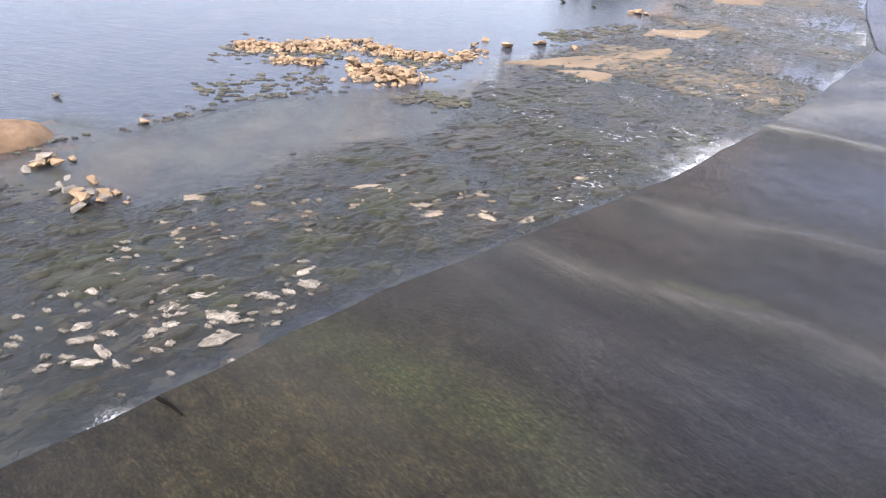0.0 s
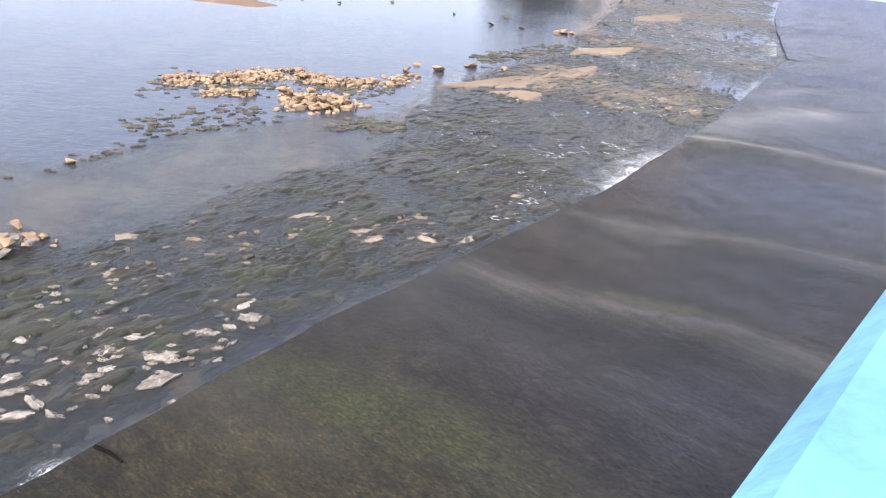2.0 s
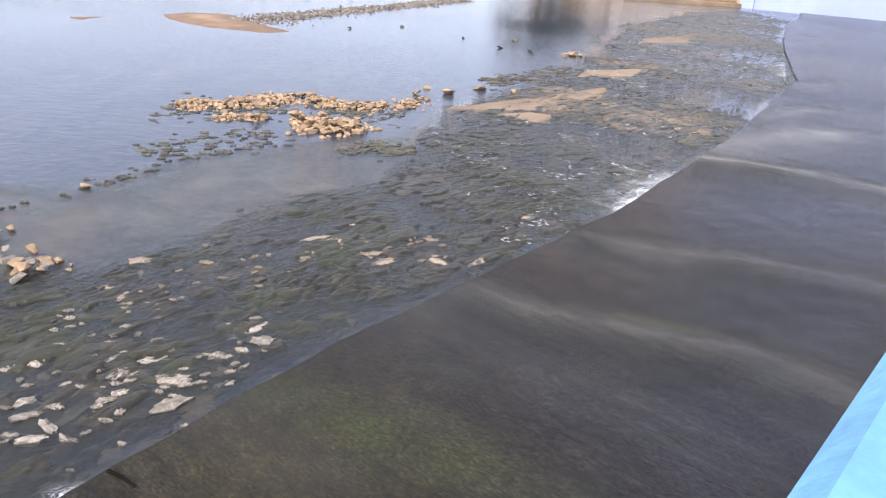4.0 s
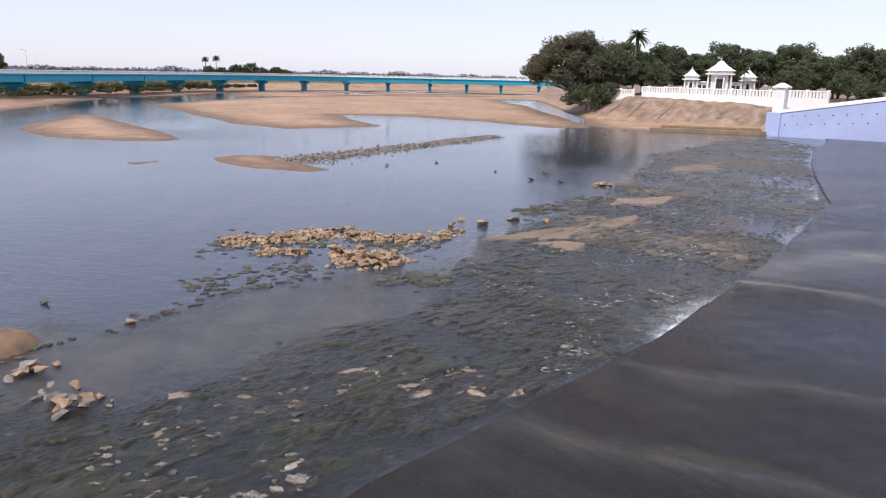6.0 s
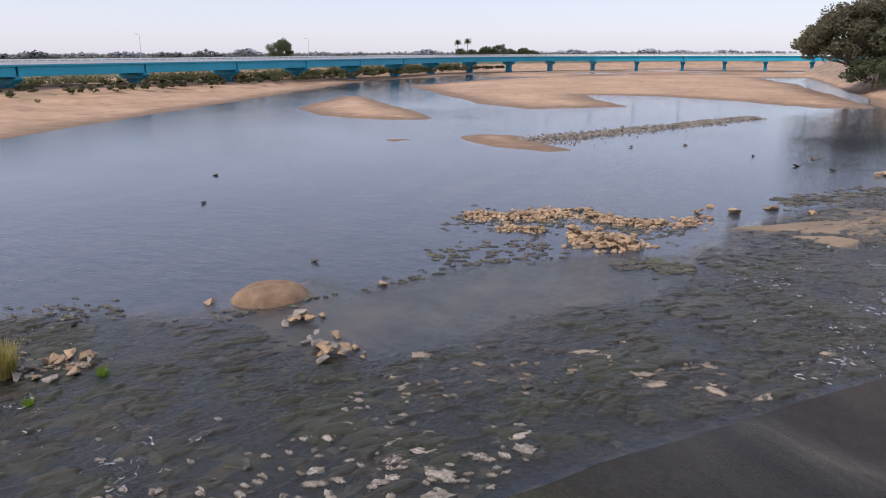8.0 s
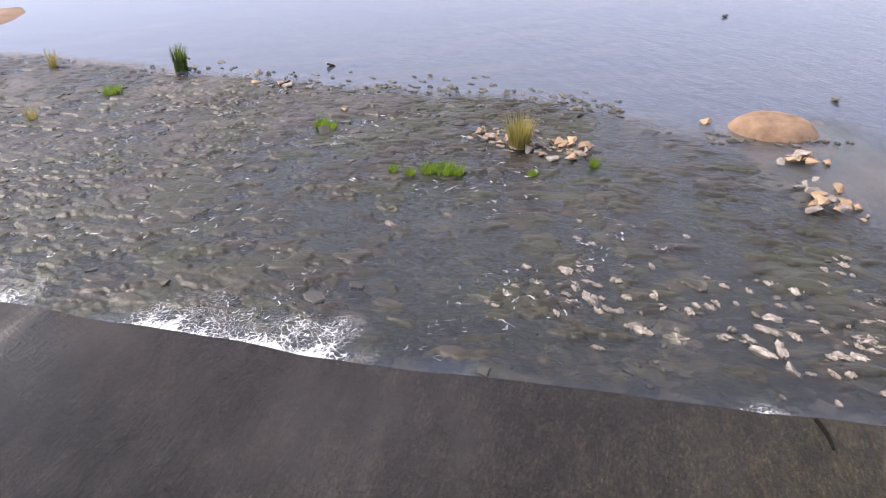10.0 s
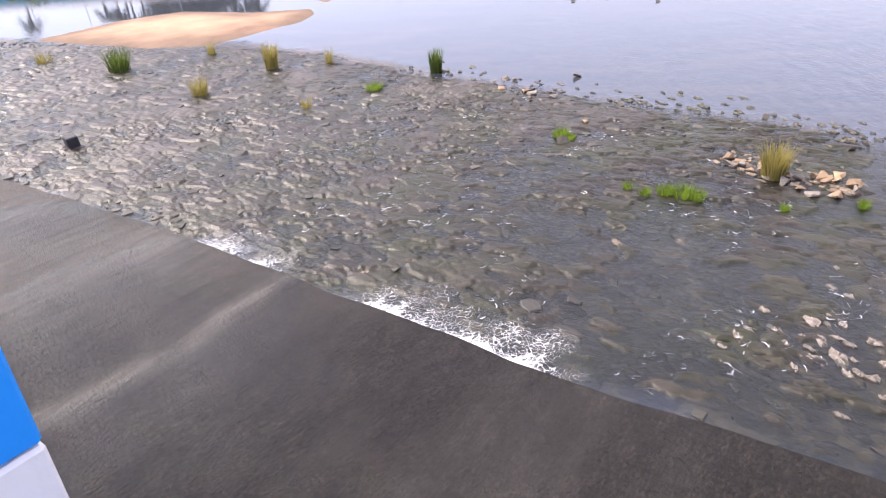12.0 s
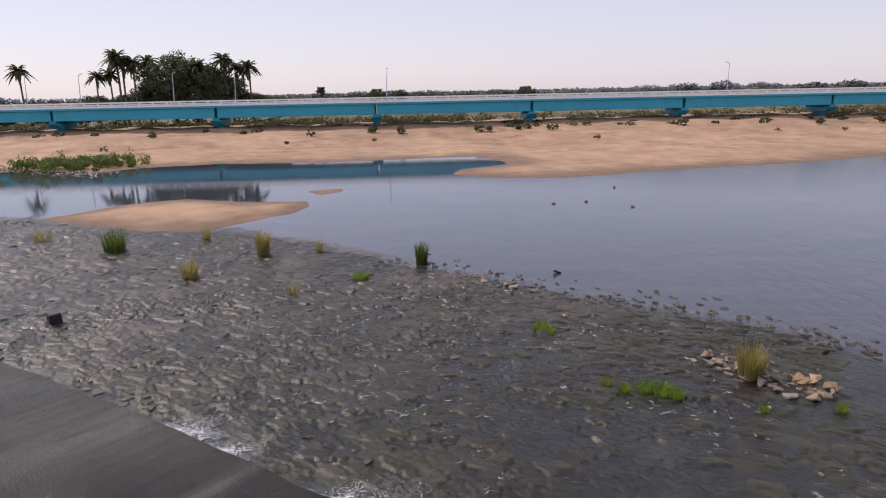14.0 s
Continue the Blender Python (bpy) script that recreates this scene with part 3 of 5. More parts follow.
def build_apron():
    edge = along(CREST, 0.22)
    nv = 60
    e = np.array(edge)
    e[:, 0] += 0.05 * waves(e[:, 0] * 1.0, e[:, 1], 21, 1.1)
    e[:, 1] += 0.07 * waves(e[:, 0] * 1.0, e[:, 1], 22, 0.9)
    back = np.array([0.64, -0.77])
    dist = 17.0 * (np.arange(nv) / (nv - 1)) ** 1.15
    x = e[:, 0][:, None] + back[0] * dist
    y = e[:, 1][:, None] + back[1] * dist
    z = TOP_Z + 0.012 * dist[None, :] + 0.006 * waves(x, y, 23, 0.8)
    aer = np.zeros_like(x)
    wx, wy = x + 0.15 * waves(x, y, 24, 1.3), y + 0.15 * waves(x, y, 25, 1.1)
    for line, w, strength in BANDS:
        d = line_distance(wx, wy, line)
        g = 0.6 * np.exp(-(d / w) ** 2) + 0.4 * np.exp(-d / (1.6 * w))
        z += 0.05 * g
        aer = np.maximum(aer, strength * g * (0.75 + 0.35 * waves(x, y, 26, 0.9)))
    # far stretches paler: aerated streaks plus sky reflection put into the colour
    lift = np.clip((x - 12) / 20, 0, 1)
    u, v = 0.77 * x + 0.64 * y, -0.64 * x + 0.77 * y
    aer = np.maximum(aer, lift * (0.16 + 0.30 * waves(u, v * 0.10, 27, 2.2) + 0.14 * waves(u, v * 0.12, 34, 0.6)))
    aer = np.maximum(aer, 0.10 * (waves(u, v * 0.15, 35, 0.8) + 0.2))
    aer = np.maximum(aer, np.clip((-x - 10.5) / 6, 0, 1) * (0.42 + 0.16 * waves(x, y, 28, 1.5)))
    aer = np.clip(aer, 0, 1)
    alg = 0.5 * np.exp(-(line_distance(x, y, [(-0.5, 10.0), (0.8, 9.1), (2.2, 8.0), (3.5, 6.5)]) / 0.7) ** 2) * (0.7 + 0.6 * waves(x, y, 29, 0.7))
    olive = np.clip((0.75 + 0.3 * waves(x, y, 30, 1.2)) * np.exp(-(np.hypot(x + 0.5, y - 7.0) / 3.6) ** 2), 0, 1)
    alg = np.maximum(alg, 0.6 * np.exp(-(line_distance(x, y, [(6.6, 11.9), (8.2, 11.0)]) / 0.18) ** 2))
    alg = np.clip(alg, 0, 1)
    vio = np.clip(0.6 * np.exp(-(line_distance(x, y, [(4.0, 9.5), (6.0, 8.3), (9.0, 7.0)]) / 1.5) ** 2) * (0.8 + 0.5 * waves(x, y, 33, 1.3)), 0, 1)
    # blue patch painted where deeper water reflects the sky
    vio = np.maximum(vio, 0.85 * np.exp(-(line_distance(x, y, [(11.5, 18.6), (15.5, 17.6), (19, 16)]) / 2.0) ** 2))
    ne = len(e)
    top = np.stack([x, y, z], -1).reshape(-1, 3)
    low = np.stack([e[:, 0] - 0.03, e[:, 1] + 0.04, np.full(ne, -0.45)], -1)
    co = np.concatenate([top, low, np.stack([e[:, 0], e[:, 1], z[:, 0]], -1)])
    k = np.arange(ne * nv).reshape(ne, nv)
    faces = np.stack([k[:-1, :-1], k[:-1, 1:], k[1:, 1:], k[1:, :-1]], -1).reshape(-1, 4)
    kl = ne * nv + np.arange(ne)
    kt = kl + ne
    side = np.stack([kt[:-1], kt[1:], kl[1:], kl[:-1]], -1)
    me = mesh_from("apron", co, [tuple(map(int, q)) for q in np.concatenate([faces, side])], APRON, True)
    for name, values in (("aerated_sheen", aer), ("algae", alg), ("violet_sky_tint", vio), ("olive", olive)):
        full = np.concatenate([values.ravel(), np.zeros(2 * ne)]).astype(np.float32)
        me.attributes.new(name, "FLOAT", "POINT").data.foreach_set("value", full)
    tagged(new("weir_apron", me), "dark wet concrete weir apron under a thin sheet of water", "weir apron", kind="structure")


build_apron()


# ---- foam at the foot of the step ----
def foam_strip(a, b, wide, dense):
    n = max(6, int(math.dist(a, b) / 0.07))
    m = max(6, int(wide / 0.07))
    d = Vector((b[0] - a[0], b[1] - a[1], 0)).normalized()
    o = Vector((-d.y, d.x, 0))
    verts, faces, dens = [], [], []
    for i in range(n + 1):
        p = Vector((*a, 0)).lerp(Vector((*b, 0)), i / n)
        end = min(1.0, 5 * min(i / n, 1 - i / n) + 0.1)
        for j in range(m + 1):
            q = p + o * (-0.06 + wide * j / m)
            q.z = 0.035 + 0.06 * (1 - j / m) ** 3 + 0.035 * noise.noise(q * 5) * (1 - j / m)
            verts.append(q)
            dens.append(dense * 0.43 * end * (1 - j / m) ** 0.75 + 0.14 * end * math.exp(-wide * j / m / 0.10) - 0.04 * j / m + 0.18 * noise.noise(Vector((p.x * 2.0, p.y * 2.0, j * 0.12))) - 0.02)
    for i in range(n):
        for j in range(m):
            k = i * (m + 1) + j
            faces.append((k, k + 1, k + m + 2, k + m + 1))
    me = mesh_from("foam", verts, faces, FOAM, True)
    me.attributes.new("froth", "FLOAT", "POINT").data.foreach_set("value", dens)
    tagged(new("foam", me), "white foam where water drops off the weir step", "foam", "foam along the weir step", "stuff")


for a, b, wide, dense in (((-16.4, -2.2), (-13.4, 0.1), 1.7, 0.74), ((-12.3, 0.9), (-7.9, 4.15), 1.9, 0.76), ((-3.7, 7.75), (-3.0, 8.35), 0.5, 0.42), ((8.6, 17.5), (13.6, 21.9), 2.2, 0.66),
                          ((20.6, 28.8), (25.0, 33.4), 1.3, 0.45), ((30.0, 39.2), (35.2, 46.6), 2.0, 0.55), ((-21.5, -6.4), (-20.0, -5.1), 0.6, 0.40), ((-7.2, 4.7), (-6.0, 5.7), 0.3, 0.36)):
    foam_strip(a, b, wide, dense)


def white_threads(count, box_, seed):
    r = random.Random(seed)
    V, F = [], []
    x0, x1, y0, y1 = box_
    made = 0
    while made < count:
        x, y = r.uniform(x0, x1), r.uniform(y0, y1)
        if signed_distance(np.array([x]), np.array([y]), RUBBLE)[0] < 0.3 or noise.noise(Vector((x * 0.35, y * 0.35, seed))) < 0.02:
            continue
        made += 1
        for _ in range(r.choice((1, 1, 2, 4))):
            w, t_, turn = r.uniform(-0.9, 2.0), r.uniform(0.002, 0.007), r.uniform(-0.5, 0.5)
            px, py = x + r.gauss(0, 0.10), y + r.gauss(0, 0.10)
            k = len(V)
            n = r.randint(3, 8)
            for i in range(n):
                d = t_ * r.uniform(0.3, 1.7) * (0.3 if i in (0, n - 1) else 1)
                V += [(px - math.sin(w) * d, py + math.cos(w) * d, 0.05), (px + math.sin(w) * d, py - math.cos(w) * d, 0.06)]
                w += turn + r.uniform(-0.7, 0.7)
                px, py = px + math.cos(w) * 0.03, py + math.sin(w) * 0.03
            F += [(k + 2 * i, k + 2 * i + 1, k + 2 * i + 3, k + 2 * i + 2) for i in range(n - 1)]
    me = mesh_from("foam_threads", V, F, FOAM)
    me.attributes.new("froth", "FLOAT", "POINT").data.foreach_set("value", [0.47] * len(V))
    tagged(new("foam_threads", me), "thin white threads of broken water over the rubble", "foam", kind="stuff")


white_threads(420, (-24, -7, -3, 12), 3)
white_threads(200, (5, 19, 16, 29), 4)
white_threads(260, (16, 36, 27, 55), 5)


# ---- stones ----
def stone_verts(rng, size, thick, flat=True, sides=0):
    """An angular slab: an uneven outline with a bevelled, slightly tilted top."""
    n = sides or rng.choice((4, 4, 5, 5, 6))
    turn, long = rng.uniform(0, 6.28), rng.uniform(0.55, 0.95)
    ring = []
    for i in range(n):
        w = turn + 6.2832 * (i + rng.uniform(-0.3, 0.3)) / n
        r = size * 0.5 * rng.uniform(0.6, 1.2)
        ring.append((math.cos(w) * r, math.sin(w) * r * long))
    spin = rng.uniform(0, 6.28)
    ring = [(x * math.cos(spin) - y * math.sin(spin), x * math.sin(spin) + y * math.cos(spin)) for x, y in ring]
    tx, ty = rng.uniform(-0.13, 0.13), rng.uniform(-0.13, 0.13)
    verts = [(x, y, -thick) for x, y in ring]
    k = 0.93 if flat else 0.98
    verts += [(x * k, y * k, -0.25 * thick * rng.uniform(0.5, 1.3) + x * tx + y * ty) for x, y in ring]
    k = 0.78 if flat else 0.6
    verts += [(x * k, y * k, x * tx + y * ty + thick * rng.uniform(-0.08, 0.08)) for x, y in ring]
    verts.append((0, 0, thick * (0.05 if flat else 0.18)))
    faces = []
    for lvl in range(2):
        for i in range(n):
            j = (i + 1) % n
            faces.append((lvl * n + i, lvl * n + j, (lvl + 1) * n + j, (lvl + 1) * n + i))
    faces += [(2 * n + i, 2 * n + (i + 1) % n, 3 * n) for i in range(n)]
    return verts, faces


def jagged_slab(rng, size, thick):
    """A broken flat stone: a ragged outline, an uneven top and thin edges."""
    n = 18
    long, spin = rng.uniform(0.34, 0.66), rng.uniform(-0.5, 0.5)
    ring, r = [], 0.9
    for i in range(n):
        w = 6.2832 * (i + rng.uniform(-0.3, 0.3)) / n
        r = 0.25 * r + 0.75 * rng.choice((0.62, 0.75, 0.9, 1.0, 1.16))
        x, y = math.cos(w) * r * size * 0.5, math.sin(w) * r * size * 0.5 * long
        ring.append((x * math.cos(spin) - y * math.sin(spin), x * math.sin(spin) + y * math.cos(spin)))
    tx, ty = rng.uniform(-0.10, 0.10), rng.uniform(-0.10, 0.10)
    verts = [(x * 1.04, y * 1.04, -thick) for x, y in ring]
    verts += [(x, y, x * tx + y * ty + rng.uniform(-0.035, 0.012)) for x, y in ring]
    verts += [(x * 0.6, y * 0.6, x * tx + y * ty + rng.uniform(-0.03, 0.02)) for x, y in ring]
    verts.append((0, 0, rng.uniform(-0.02, 0.02)))
    faces = []
    for lvl in range(2):
        for i in range(n):
            j = (i + 1) % n
            faces.append((lvl * n + i, lvl * n + j, (lvl + 1) * n + j, (lvl + 1) * n + i))
    faces += [(2 * n + i, 2 * n + (i + 1) % n, 3 * n) for i in range(n)]
    return verts, faces


def stone_belt(u):
    """Belts along the flow, below the far crest, where the stones stand clear of the water."""
    out = np.zeros_like(u)
    for mid, half, much in ((31.5, 3.6, 1.0), (44.6, 2.0, 0.8), (66.5, 5.0, 0.9), (80.0, 3.0, 0.6), (53.0, 1.5, 0.3)):
        out = np.maximum(out, much * np.exp(-((u - mid) / half) ** 4))
    for mid, half in ((38.5, 2.0), (49.5, 2.0), (57.0, 2.5), (25.0, 2.5)):
        out -= 0.6 * np.exp(-((u - mid) / half) ** 4)
    return out


def exposure_of(x, y):
    """How far stone tops stand above the water over the plan."""
    left = np.clip((-x - 10) / 9, 0, 1)
    right = np.clip((x - 4) / 8, 0, 1)
    u, v = 0.77 * x + 0.64 * y, -0.64 * x + 0.77 * y
    return -0.030 + 0.034 * left + 0.030 * np.exp(-(((x - 7) / 6) ** 2 + ((y - 20) / 7) ** 2)) + right * (0.004 + 0.040 * stone_belt(u) + 0.03 * waves(u, v * 0.25, 32, 1.6)) + 0.030 * waves(x, y, 31, 1.8)


def scatter(box_, step, rng):
    out = []
    x0, x1, y0, y1 = box_
    nx, ny = int((x1 - x0) / step), int((y1 - y0) / step)
    for i in range(nx):
        for j in range(ny):
            out.append((x0 + (i + rng.uniform(0.05, 0.95)) * step, y0 + (j + rng.uniform(0.05, 0.95)) * step))
    return out


def build_rubble():
    rng = random.Random(4)
    pts = []
    for box_, step in (((-30, -9, -12, 18), 0.25), ((-9, 6, 3, 18), 0.19), ((6, 22, 14, 44), 0.30), ((-30, 6, 18, 32), 0.25), ((22, 58, 28, 88), 0.5), ((-62, -30, -42, 6), 0.36)):
        pts += scatter(box_, step, rng)
    p = np.array(pts)
    sd = signed_distance(p[:, 0], p[:, 1], RUBBLE)
    keep = (sd > 0.12) | ((sd > -0.9) & (np.array([rng.random() for _ in pts]) < 0.25) & (p[:, 1] > 10))
    blocked = signed_distance(p[:, 0], p[:, 1], CREST + [(80, 60), (40, -60), (-60, -80)]) > -0.15
    keep &= ~blocked
    p = p[keep]
    ex = exposure_of(p[:, 0], p[:, 1])
    hb = height_field(p[:, 0], p[:, 1])[0]
    base = new("rubble_bed")
    tagged(base, "wet dark flat rubble stones laid below the weir step", "rubble", kind="structure")
    shapes = []
    for _ in range(40):
        vv, ff = stone_verts(rng, 1.0, 0.28)
        shapes.append((mesh_from("stone", vv, ff, WET_STONE), vv, ff))
    big = {m: ([], []) for m in (WET_STONE, DARK_STONE)}
    count = 0
    for (x, y), e, b in zip(p, ex, hb):
        far = math.hypot(x, y)
        size = rng.choice((0.2, 0.26, 0.32, 0.4, 0.55)) * rng.uniform(0.85, 1.2) * (1.0 if far < 45 else 1.5)
        if x > -9 and far < 24:
            size *= 0.62
        top = max(e, b + 0.03) + rng.uniform(-0.035, 0.03)
        if -47 < x < 24 and y < 50 and rng.random() < (0.9 if -16 < x < 7 else 0.6):
            continue
        me, vv, ff = rng.choice(shapes)
        if -6.5 < x < 0.5 and 7.5 < y < 13.6 and count < 260:
            count += 1
            ob = part("stone", me, base, Matrix.Translation((x, y, top)) @ pose(0, 0, 0, 0, 0, rng.uniform(0, 360)) @ Matrix.Diagonal((size, size, size * 0.7, 1)))
            continue
        V, F = big[WET_STONE if rng.random() < (0.6 if x < -17 or x > 6 else 0.35) else DARK_STONE]
        k, w = len(V), rng.uniform(0, 6.28)
        c, s = math.cos(w) * size, math.sin(w) * size
        V += [(x + a * c - q * s, y + a * s + q * c, top + d * size * 0.7) for a, q, d in vv]
        F += [tuple(k + i for i in q) for q in ff]
    for mat, (V, F) in big.items():
        tagged(part("stones", mesh_from("stones", V, F, mat), base), kind="stuff")


build_rubble()


def plates(px, py, cell, seed):
    """Cells of a jittered grid: each one's height in its own tilted plane, its tone, and the nearness of a joint."""
    ix, iy = np.floor(px / cell).astype(int), np.floor(py / cell).astype(int)

    def rnd(i, j, k):
        v_ = np.sin(i * 127.1 + j * 311.7 + k * 74.7 + seed * 19.3) * 43758.5453
        return v_ - np.floor(v_)

    f1, f2 = np.full(px.shape, 9.0), np.full(px.shape, 9.0)
    top, tone = np.zeros_like(px), np.zeros_like(px)
    for di in (-1, 0, 1):
        for dj in (-1, 0, 1):
            i, j = ix + di, iy + dj
            qx, qy = (i + rnd(i, j, 1)) * cell, (j + rnd(i, j, 2)) * cell
            d = np.hypot(px - qx, py - qy)
            z_ = (rnd(i, j, 3) - 0.5) + ((px - qx) * (rnd(i, j, 4) - 0.5) + (py - qy) * (rnd(i, j, 5) - 0.5)) * 1.3 / cell
            near = d < f1
            f2 = np.where(near, f1, np.minimum(f2, d))
            top, tone = np.where(near, z_, top), np.where(near, rnd(i, j, 6), tone)
            f1 = np.where(near, d, f1)
    return top, tone, np.exp(-((f2 - f1) / (0.075 * cell)) ** 2)


def packed_stones(x0, x1, y0, y1, step):
    """Flat broken stones packed edge to edge, large flakes and small, awash with shallow water."""
    gx, gy = np.meshgrid(np.arange(x0, x1 + step, step), np.arange(y0, y1 + step, step))
    h, w = gx.shape
    sd = signed_distance(gx, gy, RUBBLE)
    use = sd > 0.02
    # flakes are longer across the flow, with ragged edges
    px, py = (gx * 0.80 + gy * 0.60) / 1.9, (-gx * 0.60 + gy * 0.80)
    px, py = px + 0.07 * waves(gx, gy, 61, 0.16) + 0.10 * waves(gx, gy, 64, 0.5), py + 0.06 * waves(gx, gy, 62, 0.13) + 0.08 * waves(gx, gy, 65, 0.45)
    top, tone, joint = plates(px, py, 0.31, 1)
    top2, tone2, joint2 = plates(px + 3.3, py + 1.7, 0.12, 2)
    tone = 0.5 * tone + 0.5 * tone2
    patch = np.clip(0.5 + 0.7 * waves(gx, gy, 66, 1.5), 0.1, 1)
    z = exposure_of(gx, gy) + 0.022 + 0.056 * top + 0.050 * patch * top2 - 0.020 * joint - 0.022 * patch * joint2 + 0.030 * waves(gx, gy, 63, 0.9)
    z = np.where(sd < 0.8, z - 0.05 * (0.8 - sd) / 0.8, z)
    k = np.arange(h * w).reshape(h, w)
    keep = use[:-1, :-1] & use[1:, 1:] & use[1:, :-1] & use[:-1, 1:]
    faces = np.stack([k[:-1, :-1], k[:-1, 1:], k[1:, 1:], k[1:, :-1]], -1)[keep]
    back = np.full(h * w, -1)
    ids = np.unique(faces)
    back[ids] = np.arange(len(ids))
    co = np.stack([gx, gy, z], -1).reshape(-1, 3)[ids]
    me = bpy.data.meshes.new("packed_stones")
    me.vertices.add(len(co))
    me.vertices.foreach_set("co", co.astype(np.float32).ravel())
    faces = back[faces].astype(np.int32)
    me.loops.add(faces.size)
    me.loops.foreach_set("vertex_index", faces.ravel())
    me.polygons.add(len(faces))
    me.polygons.foreach_set("loop_start", np.arange(0, faces.size, 4, dtype=np.int32))
    me.update(calc_edges=True)
    ub = 0.77 * gx + 0.64 * gy
    right = np.clip((gx - 6) / 6, 0, 1)
    # right: dry belts; left: pale grey also painting the sky's sheen on wet stones
    dried_and_sheen = np.clip((z - 0.015) / 0.05, 0, 1) * np.maximum(right * np.clip(0.15 + stone_belt(ub), 0, 1), 0.9 * np.clip((-gx - 15) / 12, 0, 1)) * np.clip(0.75 + 0.5 * waves(gx, gy, 67, 1.1), 0, 1) * np.where(gx > 4, np.clip(2.6 * (tone - 0.22), 0, 1), 1.0)
    for name, values in (("tone", tone), ("dried_and_sheen", dried_and_sheen), ("brown", right)):
        me.attributes.new(name, "FLOAT", "POINT").data.foreach_set("value", values.ravel()[ids].astype(np.float32))
    me.materials.append(PACKED)
    tagged(part("packed_stones", me, bpy.data.objects["rubble_bed"]), kind="stuff")


packed_stones(-27.0, 7.5, -9.0, 21.0, 0.045)
packed_stones(-47.0, -27.0, -30.0, 8.0, 0.08)
packed_stones(7.5, 24.0, 13.0, 50.0, 0.058)
packed_stones(1.5, 7.5, 21.0, 33.0, 0.05)
packed_stones(24.0, 58.0, 28.0, 88.0, 0.14)

PALE_A = [(-5.15, 11.8, 0.6), (-5.21, 11.4, 0.2), (-4.82, 11.55, 0.3), (-4.56, 12.21, 0.35), (-3.51, 11.59, 0.6), (-2.69, 11.42, 0.55), (-3.27, 11.02, 0.35), (-2.42, 10.77, 0.72),
          (-2.2, 10.09, 0.58), (-3.29, 10.32, 0.33), (-4.1, 10.23, 0.3), (-4.49, 10.01, 0.45), (-4.15, 9.43, 0.4), (-4.51, 9.57, 0.25), (-4.03, 9.72, 0.36), (-3.64, 9.37, 0.28),
          (-3.34, 9.99, 0.2), (-3.14, 10.49, 0.3), (-3.02, 11.03, 0.22), (-4.11, 10.88, 0.22), (-4.58, 10.42, 0.32), (-1.61, 11.49, 0.33), (-1.1, 12.37, 0.66), (-0.78, 11.94, 0.42),
          (-1.09, 11.07, 0.2), (-1.39, 10.58, 0.3), (-5.5, 9.89, 0.22), (-4.01, 11.94, 0.3), (-1.01, 14.24, 0.2)]
PALE_B = [(-7.87, 9.28, 0.42), (-8.01, 8.77, 0.36), (-7.08, 8.42, 0.4), (-7.51, 8.5, 0.3), (-7.19, 8.05, 0.36), (-5.99, 8.34, 0.3), (-6.67, 8.25, 0.22), (-6.39, 9.5, 0.24), (-6.06, 9.16, 0.28),
          (-8.13, 7.33, 0.38), (-8.14, 6.89, 0.32), (-8.46, 10.03, 0.2), (-9.31, 10.57, 0.18), (-8.1, 8.06, 0.3), (-6.64, 8.94, 0.2), (-8.83, 9.96, 0.22),
          (-5.81, 8.35, 0.3), (-7.3, 9.89, 0.22), (-7.36, 11.81, 0.2), (-7.29, 10.96, 0.2), (-5.29, 8.64, 0.36)]
PINK_A = [(-3.82, 15.77, 0.45), (-3.13, 13.64, 0.3), (-4.27, 14.44, 0.3), (-3.74, 14.0, 0.42), (0.34, 16.8, 0.7), (0.8, 16.6, 0.4), (1.62, 15.79, 0.6), (1.93, 15.29, 0.5), (3.47, 16.52, 0.5),
          (4.24, 15.07, 0.45), (3.33, 15.17, 0.5), (6.33, 17.91, 0.45), (5.74, 17.13, 0.24), (-12.0, 7.2, 0.34), (-11.47, 8.49, 0.25), (-13.2, 2.0, 0.4), (-12.9, 1.6, 0.35)]
rng = random.Random(8)
for rows, mat, label in ((PALE_A, PALE_STONE, "pale grey flat stone slab just above the water"), (PALE_B, PALE_STONE, "pale grey flat stone slab just above the water"),
                         (PINK_A, PINK_STONE, "pinkish brown flat stone lying in shallow water")):
    for x, y, size in rows:
        vv, ff = jagged_slab(rng, size * 1.25, 0.14)
        ob = new("flat_stone", mesh_from("flat_stone", vv, ff, mat))
        ob.matrix_basis = pose(x, y, rng.uniform(0.0, 0.032), 0, 0, rng.uniform(-25, 35))
        tagged(ob, label, "stone", "flat stones among the rubble")


def rock_mesh(rng, mat, name="rock"):
    """A broken angular boulder with slightly worn edges."""
    bm = bmesh.new()
    for _ in range(11):
        d = Vector((rng.uniform(-1, 1), rng.uniform(-1, 1), rng.uniform(-1, 1)))
        d *= 0.5 / max(abs(d.x), abs(d.y), abs(d.z)) * rng.uniform(0.75, 1.0)
        bm.verts.new((d.x, d.y * 0.8, d.z * 0.58))
    hull = bmesh.ops.convex_hull(bm, input=bm.verts[:])
    bmesh.ops.delete(bm, geom=[g for g in hull["geom_interior"] if isinstance(g, bmesh.types.BMVert)], context="VERTS")
    bmesh.ops.bevel(bm, geom=bm.edges[:], offset=0.012, segments=1, affect="EDGES")
    bmesh.ops.recalc_face_normals(bm, faces=bm.faces)
    return done(bm, name, mat)


ROCKS = [rock_mesh(rng, BROWN_STONE) for _ in range(14)]
